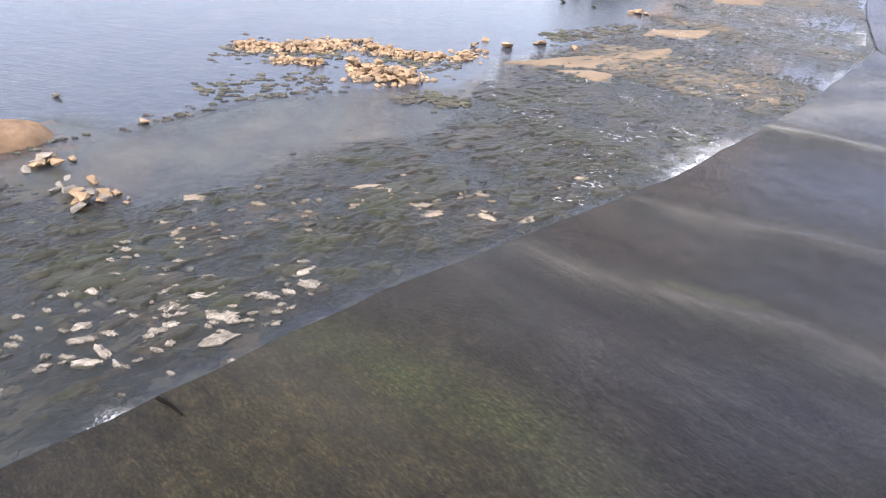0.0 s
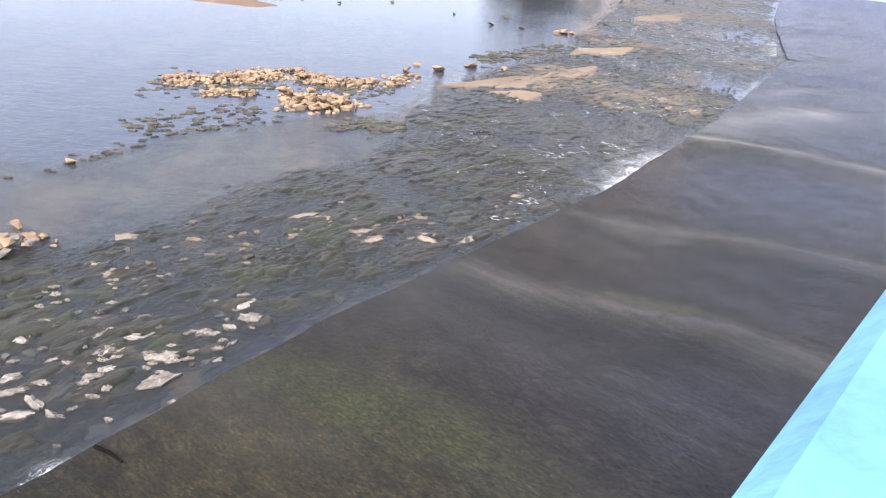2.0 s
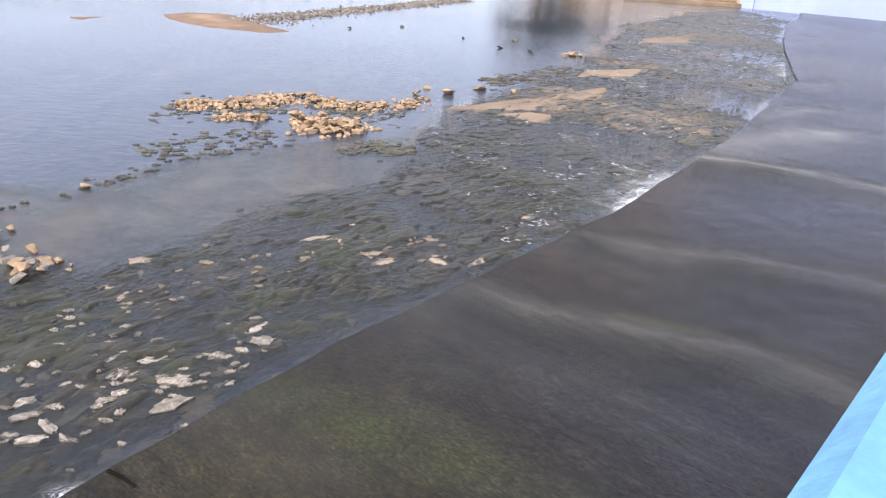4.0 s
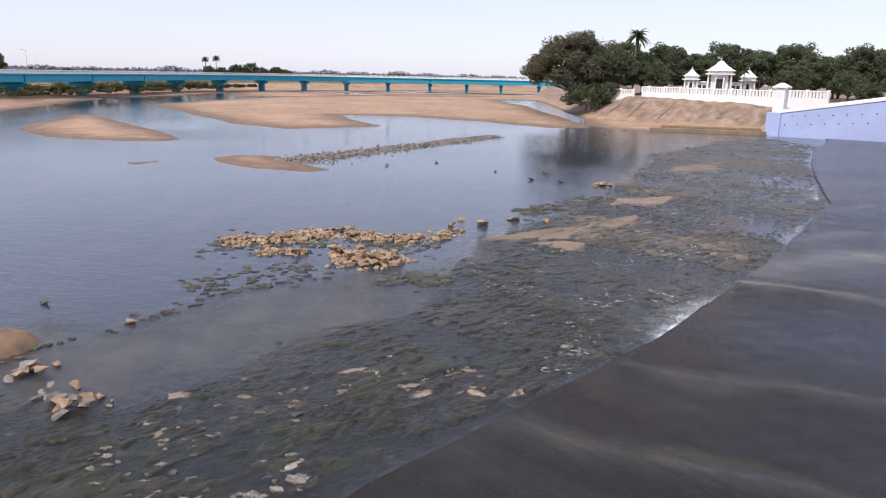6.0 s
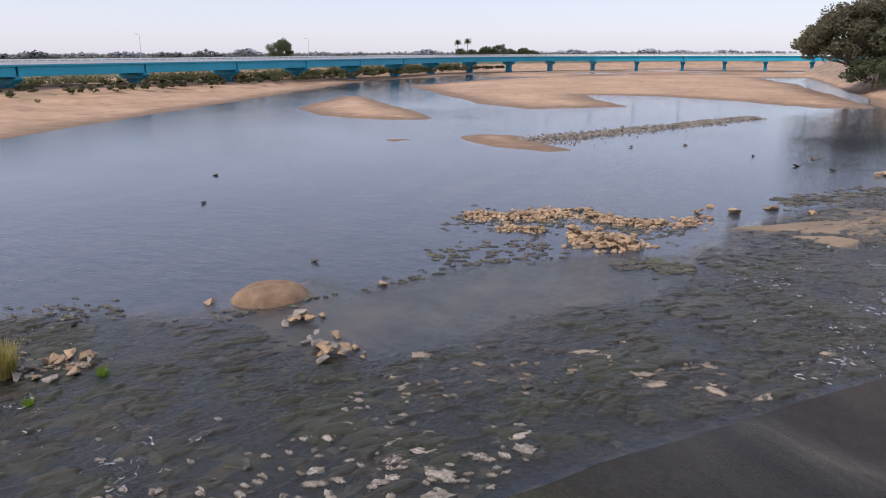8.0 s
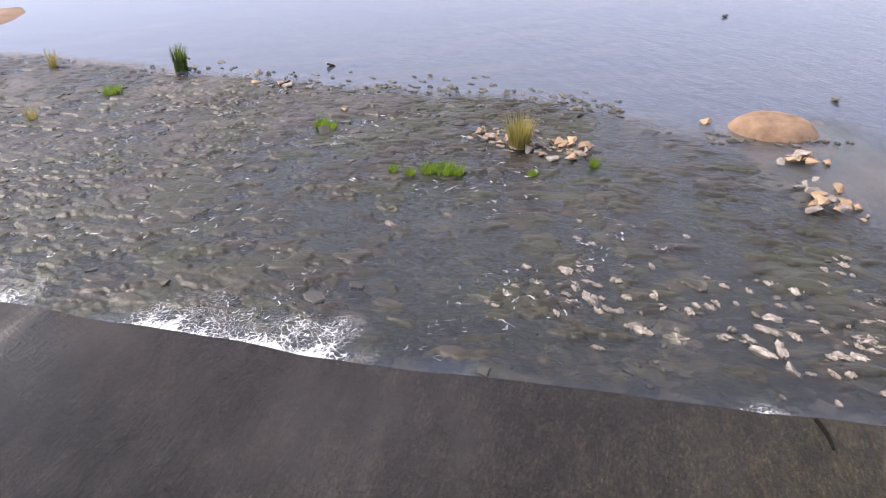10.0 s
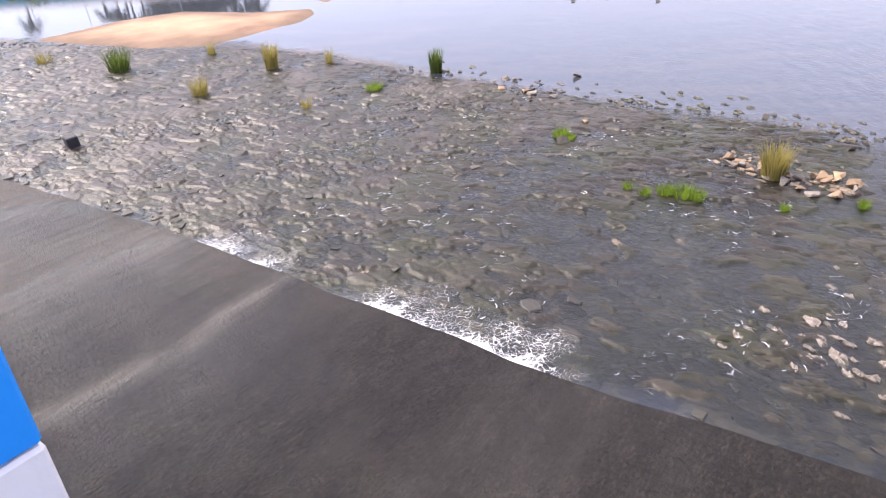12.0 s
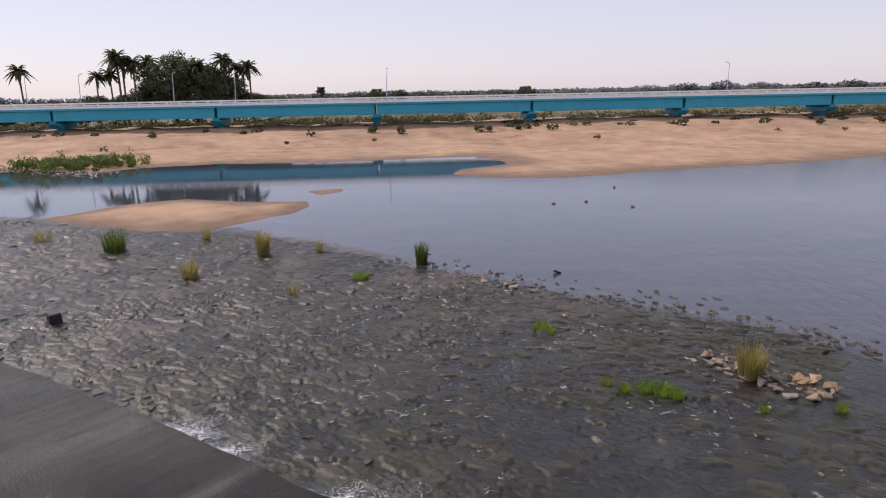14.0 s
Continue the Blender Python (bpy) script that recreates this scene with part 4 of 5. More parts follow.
GREY_ROCKS = [rock_mesh(rng, WET_STONE) for _ in range(8)]
PALE_ROCKS = [rock_mesh(rng, PALE_STONE) for _ in range(6)]
PEBBLES = [rock_mesh(rng, BAND_STONE) for _ in range(10)]


def rock(me, x, y, size, z=None, label="brown angular rock heaped in shallow water", group="rocks in the river"):
    ob = new("rock", me)
    z = size * 0.14 if z is None else z
    ob.matrix_basis = Matrix.Translation((x, y, z)) @ pose(0, 0, 0, rng.uniform(-18, 18), rng.uniform(-18, 18), rng.uniform(0, 360)) @ Matrix.Diagonal((size, size * rng.uniform(0.7, 1), size * rng.uniform(0.5, 0.85), 1))
    return tagged(ob, label, "rock", group)


def pile(line, wide, count, lo, hi, meshes=None, tall=0.25, joined="", mat=None, flat=False):
    """Rocks heaped along a line of the plan, larger and higher towards its middle."""
    V, F = [], []
    for _ in range(count):
        k = rng.randrange(len(line) - 1)
        s = rng.random()
        o = rng.gauss(0, 0.45)
        ax, ay, bx, by = *line[k], *line[k + 1]
        d = math.hypot(bx - ax, by - ay) + 1e-6
        x = ax + (bx - ax) * s - (by - ay) / d * o * wide
        y = ay + (by - ay) * s + (bx - ax) / d * o * wide
        size = rng.uniform(lo, hi)
        if joined:
            vv, ff = jagged_slab(rng, size * 1.4, 0.07) if flat else stone_verts(rng, size, size * 0.5, False, 6)
            k0, z0 = len(V), (0.02 if flat else size * 0.2) * rng.random() + (0.012 if flat else 0.02) + max(0, 1 - abs(o) * 1.5) * tall * rng.random()
            V += [(x + a, y + b, z0 + c) for a, b, c in vv]
            F += [tuple(k0 + i for i in q) for q in ff]
            continue
        rock(rng.choice(meshes or ROCKS), x, y, size, size * 0.12 + max(0, 1 - abs(o) * 1.5) * tall * rng.random())
    if joined:
        tagged(new("small_stones", mesh_from("small_stones", V, F, mat or WET_STONE)), joined, "stones", kind="stuff")


pile([(-5.2, 31.4), (-2.8, 31.4), (-1.0, 32.6)], 1.3, 58, 0.16, 0.53)
pile([(-1.0, 32.6), (0.6, 33.6)], 0.9, 24, 0.15, 0.44)
pile([(0.4, 32.6), (2.2, 31.0), (3.8, 31.6)], 1.0, 46, 0.18, 0.48)
pile([(-0.4, 28.3), (1.0, 28.4), (2.0, 26.9)], 1.3, 56, 0.19, 0.60, tall=0.45)
pile([(-3.4, 29.2), (-1.6, 29.1)], 0.6, 18, 0.15, 0.40)
pile([(4.5, 31.2), (5.6, 33.0)], 0.7, 10, 0.15, 0.40)
pile([(-8.1, 17.6), (-7.4, 17.4)], 0.55, 17, 0.18, 0.5, ROCKS + PALE_ROCKS * 2, 0.2)
pile([(-6.9, 16.3), (-6.2, 15.6), (-5.8, 15.2)], 0.5, 18, 0.2, 0.5, ROCKS + PALE_ROCKS * 3, 0.25)
pile([(-6.0, 16.0), (-5.0, 15.4)], 0.15, 9, 0.14, 0.32, PALE_ROCKS + ROCKS, 0.05)
pile([(-15.0, 12.3), (-13.4, 12.8), (-11.7, 13.6)], 0.7, 34, 0.18, 0.42, ROCKS + PALE_ROCKS * 2, 0.10)
pile([(-13.0, 13.4), (-12.0, 13.8)], 0.4, 8, 0.3, 0.5, ROCKS, 0.1)
pile([(-26.0, 9.8), (-23.5, 10.2), (-22.5, 10.8)], 1.0, 16, 0.2, 0.5, GREY_ROCKS + PALE_ROCKS + ROCKS[:3], 0.08)
pile([(-10.6, 17.2), (-9.2, 18.0), (-6.4, 20.9), (-3.8, 24.0), (-1.0, 25.4)], 0.5, 70, 0.1, 0.3, None, 0.02, "line of small dark stones across the shallows", None, True)
pile([(-5.5, 24.5), (-1.0, 27.0)], 1.6, 90, 0.12, 0.35, None, 0.02, "scattered small dark stones in the shallows", None, True)
pile([(10, 37.5), (13, 39), (17, 42.5)], 1.4, 140, 0.2, 0.5, None, 0.05, "belt of small dark stones at the pool edge", None, True)
for x, y, s in ((-19.2, 31.6, 0.4), (-23, 39.4, 0.5), (-45.4, 28.4, 0.35), (-37.3, 24.8, 0.4), (-40.3, 23.1, 0.35), (-40.5, 20.8, 0.3), (-9.6, 23, 0.4), (16.4, 53.6, 0.7), (12.4, 54.6, 0.5),
                (8.3, 60, 0.5), (14.2, 50, 0.6), (16, 48.6, 0.5), (3.7, 58, 0.4), (-17.4, 15.7, 0.4), (-14.1, 15.7, 0.35), (-18.2, 9.0, 0.5), (-12.8, 2.3, 0.3)):
    rock(rng.choice(GREY_ROCKS), x, y, s, label="small dark wet rock breaking the water surface")
for x, y, s in ((-6.36, 20.9, 0.42), (9.2, 35.6, 0.75), (7.3, 34.3, 0.8), (10.9, 34.9, 0.6), (6.4, 35.7, 0.6), (18.1, 47.0, 0.8), (18.8, 47.4, 0.9), (19.4, 47.3, 0.6), (5.6, 34.2, 0.6), (-11.2, 18.2, 0.4), (-19.6, 10.4, 0.42)):
    rock(rng.choice(ROCKS), x, y, s, label="brown boulder standing in the river")
rock(rng.choice(PALE_ROCKS), -24.7, 12.85, 0.42, label="white rounded rock standing in the river")

for line, wide, count in (([(-5.4, 31.4), (-2.8, 31.5), (-0.6, 33.0)], 1.3, 300), ([(0.2, 32.8), (2.2, 31.0), (4.0, 31.8)], 1.0, 240), ([(-0.4, 28.3), (1.0, 28.4), (2.2, 26.8)], 1.3, 260), ([(-3.6, 29.2), (-1.4, 29.1)], 0.6, 50),
                          ([(4.3, 31.0), (5.8, 33.4)], 0.8, 40)):
    pile(line, wide, count, 0.14, 0.36, None, 0.2, "small brown stones filling the rock heap", BROWN_STONE)
pile([(-5.4, 12.0), (-1.0, 10.4)], 2.4, 90, 0.07, 0.2, None, 0.0, "small pale stones among the flat slabs", PALE_STONE, True)
pile([(-8.4, 7.6), (-5.6, 10.6)], 2.2, 30, 0.07, 0.2, None, 0.0, "small pale stones among the flat slabs", PALE_STONE, True)
pile([(-4.0, 14.2), (0.5, 16.4), (4.0, 15.6)], 1.3, 46, 0.06, 0.2, None, 0.0, "small pinkish stones in the shallows", PINK_STONE, True)
pile([(-15.2, 12.2), (-11.8, 13.6)], 0.9, 70, 0.12, 0.34, None, 0.04, "small pinkish stones round the reed tuft", PINK_STONE, True)
# belts of rubble around the rock heaps
pile([(-6.0, 31.0), (-1.0, 30.4), (4.5, 30.2)], 2.2, 240, 0.12, 0.35, None, 0.02, "small wet stones round the rock heaps", None, True)
pile([(1.5, 25.2), (4.0, 24.6)], 1.0, 70, 0.15, 0.4, None, 0.02, "small wet stones below the rock heap", None, True)
pile([(-30, 7.6), (-22, 12.4), (-17, 16.2), (-13, 17.0)], 1.2, 120, 0.12, 0.35, None, 0.02, "scattered small dark stones at the pool edge", None, True)

pile([(-82, -18), (-77, -13.5), (-75, -11)], 1.8, 160, 0.3, 0.8, None, 0.1, "dark stones at the far water's edge")
# the long shoal of small stones in the pool
verts, faces = [], []
for k in range(1500):
    s = rng.random()
    o = rng.gauss(0, 0.42) * (1 - 0.45 * s)
    x, y = -5.0 + 24.5 * s + o * -2.4, 60.5 + 27.0 * s + o * 2.2
    vv, ff = stone_verts(rng, rng.uniform(0.22, 0.6), 0.25, False, 5)
    n0, z0 = len(verts), rng.uniform(0.02, 0.2) * max(0.3, 1 - abs(o))
    verts += [(x + a, y + b, z0 + c) for a, b, c in vv]
    faces += [tuple(n0 + i for i in q) for q in ff]
tagged(new("stone_shoal", mesh_from("stone_shoal", verts, faces, BAND_STONE)), "long low shoal of small grey stones in the pool", "stones", kind="stuff")


# sand mound
def mound(x, y, rx, ry, tall):
    bm = bmesh.new()
    bmesh.ops.create_grid(bm, x_segments=40, y_segments=40, size=1.25)
    for v_ in bm.verts:
        r = v_.co.length
        h = max(-0.2, 1 - r ** 4)
        v_.co = Vector((v_.co.x * rx, v_.co.y * ry, h * tall))
        v_.co.z += 0.05 * noise.noise(v_.co * 2) + 0.02 * noise.noise(v_.co * 7) - 0.02
    ob = new("sand_mound", done(bm, "sand_mound", SAND, True))
    ob.matrix_basis = pose(x, y, 0, 0, 0, 35)
    return tagged(ob, "low mound of brown gravelly sand in the shallows", "sand mound")


mound(-9.6, 19.1, 1.25, 1.05, 0.42)


# concrete slabs silted over
def slab(points, z):
    xs, ys = [p[0] for p in points], [p[1] for p in points]
    gx, gy = np.meshgrid(np.arange(min(xs) - 0.3, max(xs) + 0.3, 0.12), np.arange(min(ys) - 0.3, max(ys) + 0.3, 0.12))
    sd = signed_distance(gx, gy, points) + 0.06 * waves(gx, gy, 51, 0.5)
    gz = (z * 0.55 + 0.01) * np.clip(sd / 0.12, -2.5, 1.0) + 0.022 * waves(gx, gy, 52, 0.9) - 0.01
    h, w = gx.shape
    k = np.arange(h * w).reshape(h, w)
    keep = (sd[:-1, :-1] > -0.3) & (sd[1:, 1:] > -0.3)
    faces = np.stack([k[:-1, :-1], k[:-1, 1:], k[1:, 1:], k[1:, :-1]], -1)[keep]
    me = mesh_from("concrete_slab", np.stack([gx, gy, gz], -1).reshape(-1, 3), [tuple(map(int, q)) for q in faces], SLAB)
    return tagged(new("concrete_slab", me), "flat muddy concrete slab lying just above water", "slab", "slabs on the river bed")


slab([(6.4, 31.2), (9.2, 32.6), (13.0, 34.6), (16.8, 36.6), (16.5, 35.7), (14.2, 33.2), (12.2, 31.0), (9.6, 31.0)], 0.09)
slab([(8.4, 30.4), (10.6, 30.7), (11.6, 30.2), (10.3, 28.7), (9.4, 29.6)], 0.05)
slab([(16.2, 39.6), (17.6, 41.7), (22.2, 42.9), (20.3, 40.2)], 0.08)
slab([(28.2, 55.2), (28.6, 57.0), (37.0, 62.3), (32.2, 55.6)], 0.08)

# short dark bar drawing the shaded step in the apron's edge; no stick lies there
vv, ff = [], []
tube(vv, ff, (-2.78, 8.36, 0.19), (-2.55, 8.17, 0.23), 0.032, 0.028, 6)
tube(vv, ff, (-2.55, 8.17, 0.23), (-2.34, 7.98, 0.20), 0.028, 0.018, 6)
tagged(new("stick", mesh_from("stick", vv, ff, STEP_SHADE)), "thin dark bar drawn for the shaded step in the apron's edge", "stick")
bl = new("block", box("block", 0.5, 0.38, 0.42, BLACK, 0.04))
bl.matrix_basis = pose(-25.3, -5.8, -0.02, 4, 3, 25)
tagged(bl, "black block standing among wet rubble stones", "block")


# ---- reeds and water grass ----
def tuft(name, x, y, tall, wide, blades, mats, label, droop=0.35):
    verts, faces = [], []
    for _ in range(blades):
        w, r = rng.uniform(0, 6.28), wide * 0.35 * math.sqrt(rng.random())
        bx, by = math.cos(w) * r, math.sin(w) * r
        lean, hh = rng.uniform(0.05, droop), tall * rng.uniform(0.55, 1.0)
        w += rng.uniform(-0.7, 0.7)
        t_ = 0.008 + 0.010 * tall
        px, py = -math.sin(w) * t_, math.cos(w) * t_
        k = len(verts)
        for s in (0, 0.5, 1.0):
            o = lean * hh * s ** 1.8
            ww = 1 - 0.85 * s
            cx, cy, cz = bx + math.cos(w) * o, by + math.sin(w) * o, hh * s - 0.05
            verts += [(cx - px * ww, cy - py * ww, cz), (cx + px * ww, cy + py * ww, cz)]
        faces += [(k, k + 1, k + 3, k + 2), (k + 2, k + 3, k + 5, k + 4)]
    ob = new(name, mesh_from(name, verts, faces, mats))
    ob.location = (x, y, 0)
    return tagged(ob, label, "reed" if name == "reed_tuft" else "grass", "tufts in the river")


tuft("reed_tuft", -13.5, 12.6, 1.0, 0.8, 340, REED, "yellow-green reed tuft among pink stones", 0.45)
tuft("reed_tuft", -28.4, 8.1, 1.05, 0.7, 260, REED_GREEN, "upright green reed tuft standing in calm water", 0.25)
tuft("reed_tuft", -36.6, -5.3, 1.2, 1.4, 260, REED_GREEN, "green reed tuft on the rubble", 0.5)
tuft("reed_tuft", -33.0, 1.6, 1.3, 0.8, 220, REED, "dry yellow reed tuft on the rubble", 0.3)
tuft("reed_tuft", -30.0, -1.6, 0.9, 1.0, 140, REED, "thin dry reed tuft on the rubble", 0.5)
tuft("reed_tuft", -32.5, 4.2, 0.9, 0.5, 60, REED, "thin dry reed tuft on the rubble", 0.4)
tuft("reed_tuft", -25.8, 2.2, 0.6, 0.5, 50, REED, "thin dry reed tuft on the rubble", 0.5)
tuft("reed_tuft", -38.0, -1.0, 0.8, 0.6, 70, REED, "thin dry reed tuft on the sand", 0.5)
tuft("reed_tuft", -41.0, -9.4, 0.7, 1.2, 110, REED, "low brown reed tuft on the rubble", 0.6)
for x, y, w in ((-13.5, 9.9, 0.75), (-13.75, 9.6, 0.5), (-13.2, 10.1, 0.5), (-13.9, 9.1, 0.32), (-14.4, 8.9, 0.28), (-18.8, 9.2, 0.6), (-18.4, 9.3, 0.4), (-11.8, 11.5, 0.25), (-27.1, 5.1, 0.8), (-11.2, 13.2, 0.3)):
    tuft("water_grass", x, y, 0.22 + 0.12 * w, w * 1.3, int(420 * w), MOSS, "bright green low grass clump growing in the shallows", 0.5)


# ---- trees ----
def leaf_cloud(verts, faces, r, centre, radius, count, size, flat=0.8):
    for _ in range(count):
        d = Vector((r.gauss(0, 1), r.gauss(0, 1), r.gauss(0, 1))).normalized()
        q = radius * r.uniform(0.62, 1.05)
        c = Vector(centre) + Vector((d.x * q, d.y * q, d.z * q * flat))
        u = Vector((r.gauss(0, 1), r.gauss(0, 1), r.gauss(0, 0.6))).normalized()
        w = u.cross(d + Vector((0, 0, 0.3))).normalized() if abs(u.dot(d)) < 0.98 else u.orthogonal()
        s = size * r.uniform(0.6, 1.3)
        k = len(verts)
        verts += [c - u * s, c + w * s * 0.7, c + u * s, c - w * s * 0.6]
        faces.append((k, k + 1, k + 2, k + 3))


def make_tree(seed, tall, wide, mat, label, leaves=2600, size=0.32, trunk_h=0.3, n=11, clump=(0.17, 0.25)):
    r = random.Random(seed)
    root = new("tree")
    tagged(root, label, "tree")
    v1, f1, v2, f2 = [], [], [], []
    th = tall * trunk_h
    tube(v1, f1, (0, 0, -0.3), (0.1, 0, th), tall * 0.035, tall * 0.024, 8)
    mid = Vector((0, 0, tall * 0.52))
    for i in range(n):
        up = 1 - 1.55 * (i + 0.5) / n
        w = i * 2.39996 + r.uniform(-0.25, 0.25)
        q = r.uniform(0.62, 0.84)
        flat_r = math.sqrt(max(0.0, 1 - up * up)) * q
        c = mid + Vector((math.cos(w) * flat_r * wide * 0.5, math.sin(w) * flat_r * wide * 0.5, up * q * tall * 0.46))
        br = wide * r.uniform(*clump)
        if i % 3 == 0:
            tube(v1, f1, (0.1, 0, th * 0.9), c, tall * 0.014, tall * 0.004, 5)
        for _ in range(3):
            cc = c + Vector((r.gauss(0, 1), r.gauss(0, 1), r.gauss(0, 0.8))) * br * 0.45
            leaf_cloud(v2, f2, r, cc, br * r.uniform(0.5, 0.9), leaves // (n * 3), size)
    part("trunk", mesh_from("trunk", v1, f1, BARK), root)
    part("crown", mesh_from("crown", v2, f2, mat), root)
    return root


def make_palm(seed, tall, label, fan=False):
    r = random.Random(seed)
    root = new("palm_tree")
    tagged(root, label, "palm tree")
    v1, f1, v2, f2 = [], [], [], []
    lean = r.uniform(-0.08, 0.08) * tall
    pts = [Vector((lean * (k / 6) ** 2, 0, tall * k / 6 - 0.2)) for k in range(7)]
    for a, b in zip(pts, pts[1:]):
        tube(v1, f1, a, b, 0.20 - 0.01 * a.z / tall, 0.19, 7)
    top = pts[-1]
    for i in range(36 if not fan else 40):
        w = i * 2.4 + r.uniform(-0.2, 0.2)
        up = r.uniform(-0.5, 1.7)
        ln = r.uniform(2.7, 3.7) if not fan else r.uniform(1.2, 1.6)
        d = Vector((math.cos(w), math.sin(w), 0))
        side = Vector((-d.y, d.x, 0))
        prev = None
        for s in range(6):
            q = s / 5
            c = top + d * ln * q * (0.95 - 0.2 * abs(up)) + Vector((0, 0, ln * (up * 0.62 * q - 0.6 * q * q)))
            ww = (0.38 if not fan else 0.6) * math.sin(math.pi * min(0.97, q * 0.85 + 0.12))
            now = (c + side * ww - Vector((0, 0, ww * 0.5)), c, c - side * ww - Vector((0, 0, ww * 0.5)))
            if prev:
                k = len(v2)
                v2 += [*prev, *now]
                f2 += [(k, k + 1, k + 4, k + 3), (k + 1, k + 2, k + 5, k + 4)]
            prev = now
    part("trunk", mesh_from("trunk", v1, f1, BARK, True), root)
    part("crown", mesh_from("crown", v2, f2, LEAF_PALM), root)
    return root


def put(ob, x, y, z, s=1.0, turn=0.0, tag=None):
    c = copy_thing(ob, pose(x, y, z, 0, 0, turn))
    c.scale = (s, s, s)
    if tag:
        tagged(c, tag)
    return c


r0 = random.Random(3)
banyan = make_tree(1, 14.4, 21, LEAF_DRY, "huge spreading olive-brown tree on the river bank", 34000, 0.26, 0.2, 54, (0.09, 0.14))
banyan.location = (47.8, 143.5, 2.2)
tree_a = make_tree(2, 9.5, 9.0, LEAF, "dense dark green tree behind the white wall", 11000, 0.21, 0.2, 30, (0.12, 0.18))
tree_b = make_tree(3, 8.5, 10, LEAF, "dense dark green tree behind the white wall", 11000, 0.21, 0.2, 30, (0.12, 0.18))
tree_c = make_tree(4, 11, 9, LEAF, "tall dark green tree behind the white wall", 10000, 0.21, 0.25, 26, (0.12, 0.19))
tree_a.location, tree_b.location, tree_c.location = (57, 141, 4.2), (64, 144, 4.2), (72, 150, 4.2)
for x, y, s, k in ((52.5, 139, 0.95, 0), (61, 150, 1.0, 2), (68, 153, 0.95, 0), (77, 147, 0.95, 1), (83, 145, 1.0, 2), (89, 141, 1.0, 0), (80, 154, 1.0, 1), (95, 138, 0.95, 2), (101, 133, 0.9, 1),
                   (92, 148, 1.05, 0), (84, 121, 0.7, 1), (90, 124, 0.85, 0), (97, 120, 0.9, 2), (104, 124, 0.9, 0), (88, 112, 0.6, 1), (108, 130, 0.9, 2), (96, 108, 0.7, 1), (114, 122, 0.95, 0),
                   (82, 100, 0.4, 1), (90, 98, 0.5, 0), (58, 146, 0.95, 0), (64, 139, 0.75, 1), (70, 146, 0.95, 2), (75, 143, 0.9, 0), (86, 150, 1.0, 1), (98, 142, 1.0, 2), (106, 138, 0.95, 0)):
    put((tree_a, tree_b, tree_c)[k], x, y, 4.2, s * 1.1, r0.uniform(0, 360))
low = make_tree(9, 5.5, 8.5, LEAF, "low dark green bush leaning over the bank", 6000, 0.2, 0.15, 20, (0.13, 0.2))
low.location = (48.5, 135, 1.2)
put(low, 52.5, 134.0, 2.6, 0.8, 80)
palm = make_palm(5, 13.0, "tall coconut palm among dark trees")
palm.location = (-137.6, -14.8, 2.0)
palm.scale = (0.9, 0.9, 0.9)
fanpalm = make_palm(6, 7.5, "fan palm standing beyond the bridge", True)
fanpalm.location = (-136.9, 20.0, 2.0)
fanpalm.scale = (0.85, 0.85, 0.85)
for x, y, s in ((-136.9, -19.2, 0.72), (-138.4, -17.0, 0.75), (-136.9, -12.9, 0.90), (-139.1, -10.4, 0.92), (-137.6, -15.5, 0.98), (-140.6, 5.9, 0.82), (-138.4, 2.6, 0.94), (-137.6, 4.4, 0.82), (-137.6, 7.0, 0.84), (-142.8, -32.2, 0.82), (-138.4, -2.2, 0.86),
                (60.5, 141, 0.95)):
    put(palm, x, y, 2.0 if x < 0 else 4.3, s, r0.uniform(0, 360))
for x, y, s in ((75.5, 124.5, 0.42), (77.8, 123, 0.30), (79.8, 120.5, 0.35), (81.5, 119, 0.32)):
    put(palm, x, y, 4.3, s, r0.uniform(0, 360), "small palm in front of the white pavilion")
grove = make_tree(11, 15.5, 17, LEAF, "large dark tree in the grove beyond the bridge", 15000, 0.26, 0.2, 34, (0.11, 0.17))
grove.location = (-140.6, -6.7, 2.0)
grove.scale = (0.86, 0.86, 0.86)
for x, y, s, k in ((-140.6, -3.0, 0.78, 3), (-141.3, 1.1, 0.70, 3), (-139.9, -20.0, 0.70, 1), (-139.1, 11.8, 0.61, 1), (-140.6, 7.4, 0.66, 0), (-139.9, -14.8, 0.66, 0), (-139.9, -25.2, 0.45, 1), (-140.6, -29.6, 0.41, 0), (-139.9, -34.8, 0.49, 1),
                   (-139.1, -11.1, 0.74, 2), (-142.1, 3.7, 0.70, 2), (-139.9, -22.9, 0.41, 0), (-141.3, -38.5, 0.41, 2),
                   (-255, 58, 0.8, 1), (-252, 66, 0.7, 0), (-238, 111, 0.8, 1), (-246, 104, 0.5, 0), (-60, 416, 1.0, 0), (-52, 418, 0.95, 2), (-45, 414, 0.9, 1), (-38, 420, 0.9, 0), (-68, 412, 0.85, 1), (-75, 416, 0.75, 2),
                   (-32, 418, 0.8, 1), (-150, 330, 0.8, 3), (-130, 360, 0.6, 1), (-133.2, 207.2, 0.57, 1)):
    put((tree_a, tree_b, tree_c, grove)[k], x, y, 2.0, s, r0.uniform(0, 360), "dark tree on the far bank beyond the bridge")
for x, y, s in ((-70, 410, 0.95), (-76, 411, 0.9)):
    put(palm, x, y, 2.0, s, 0)

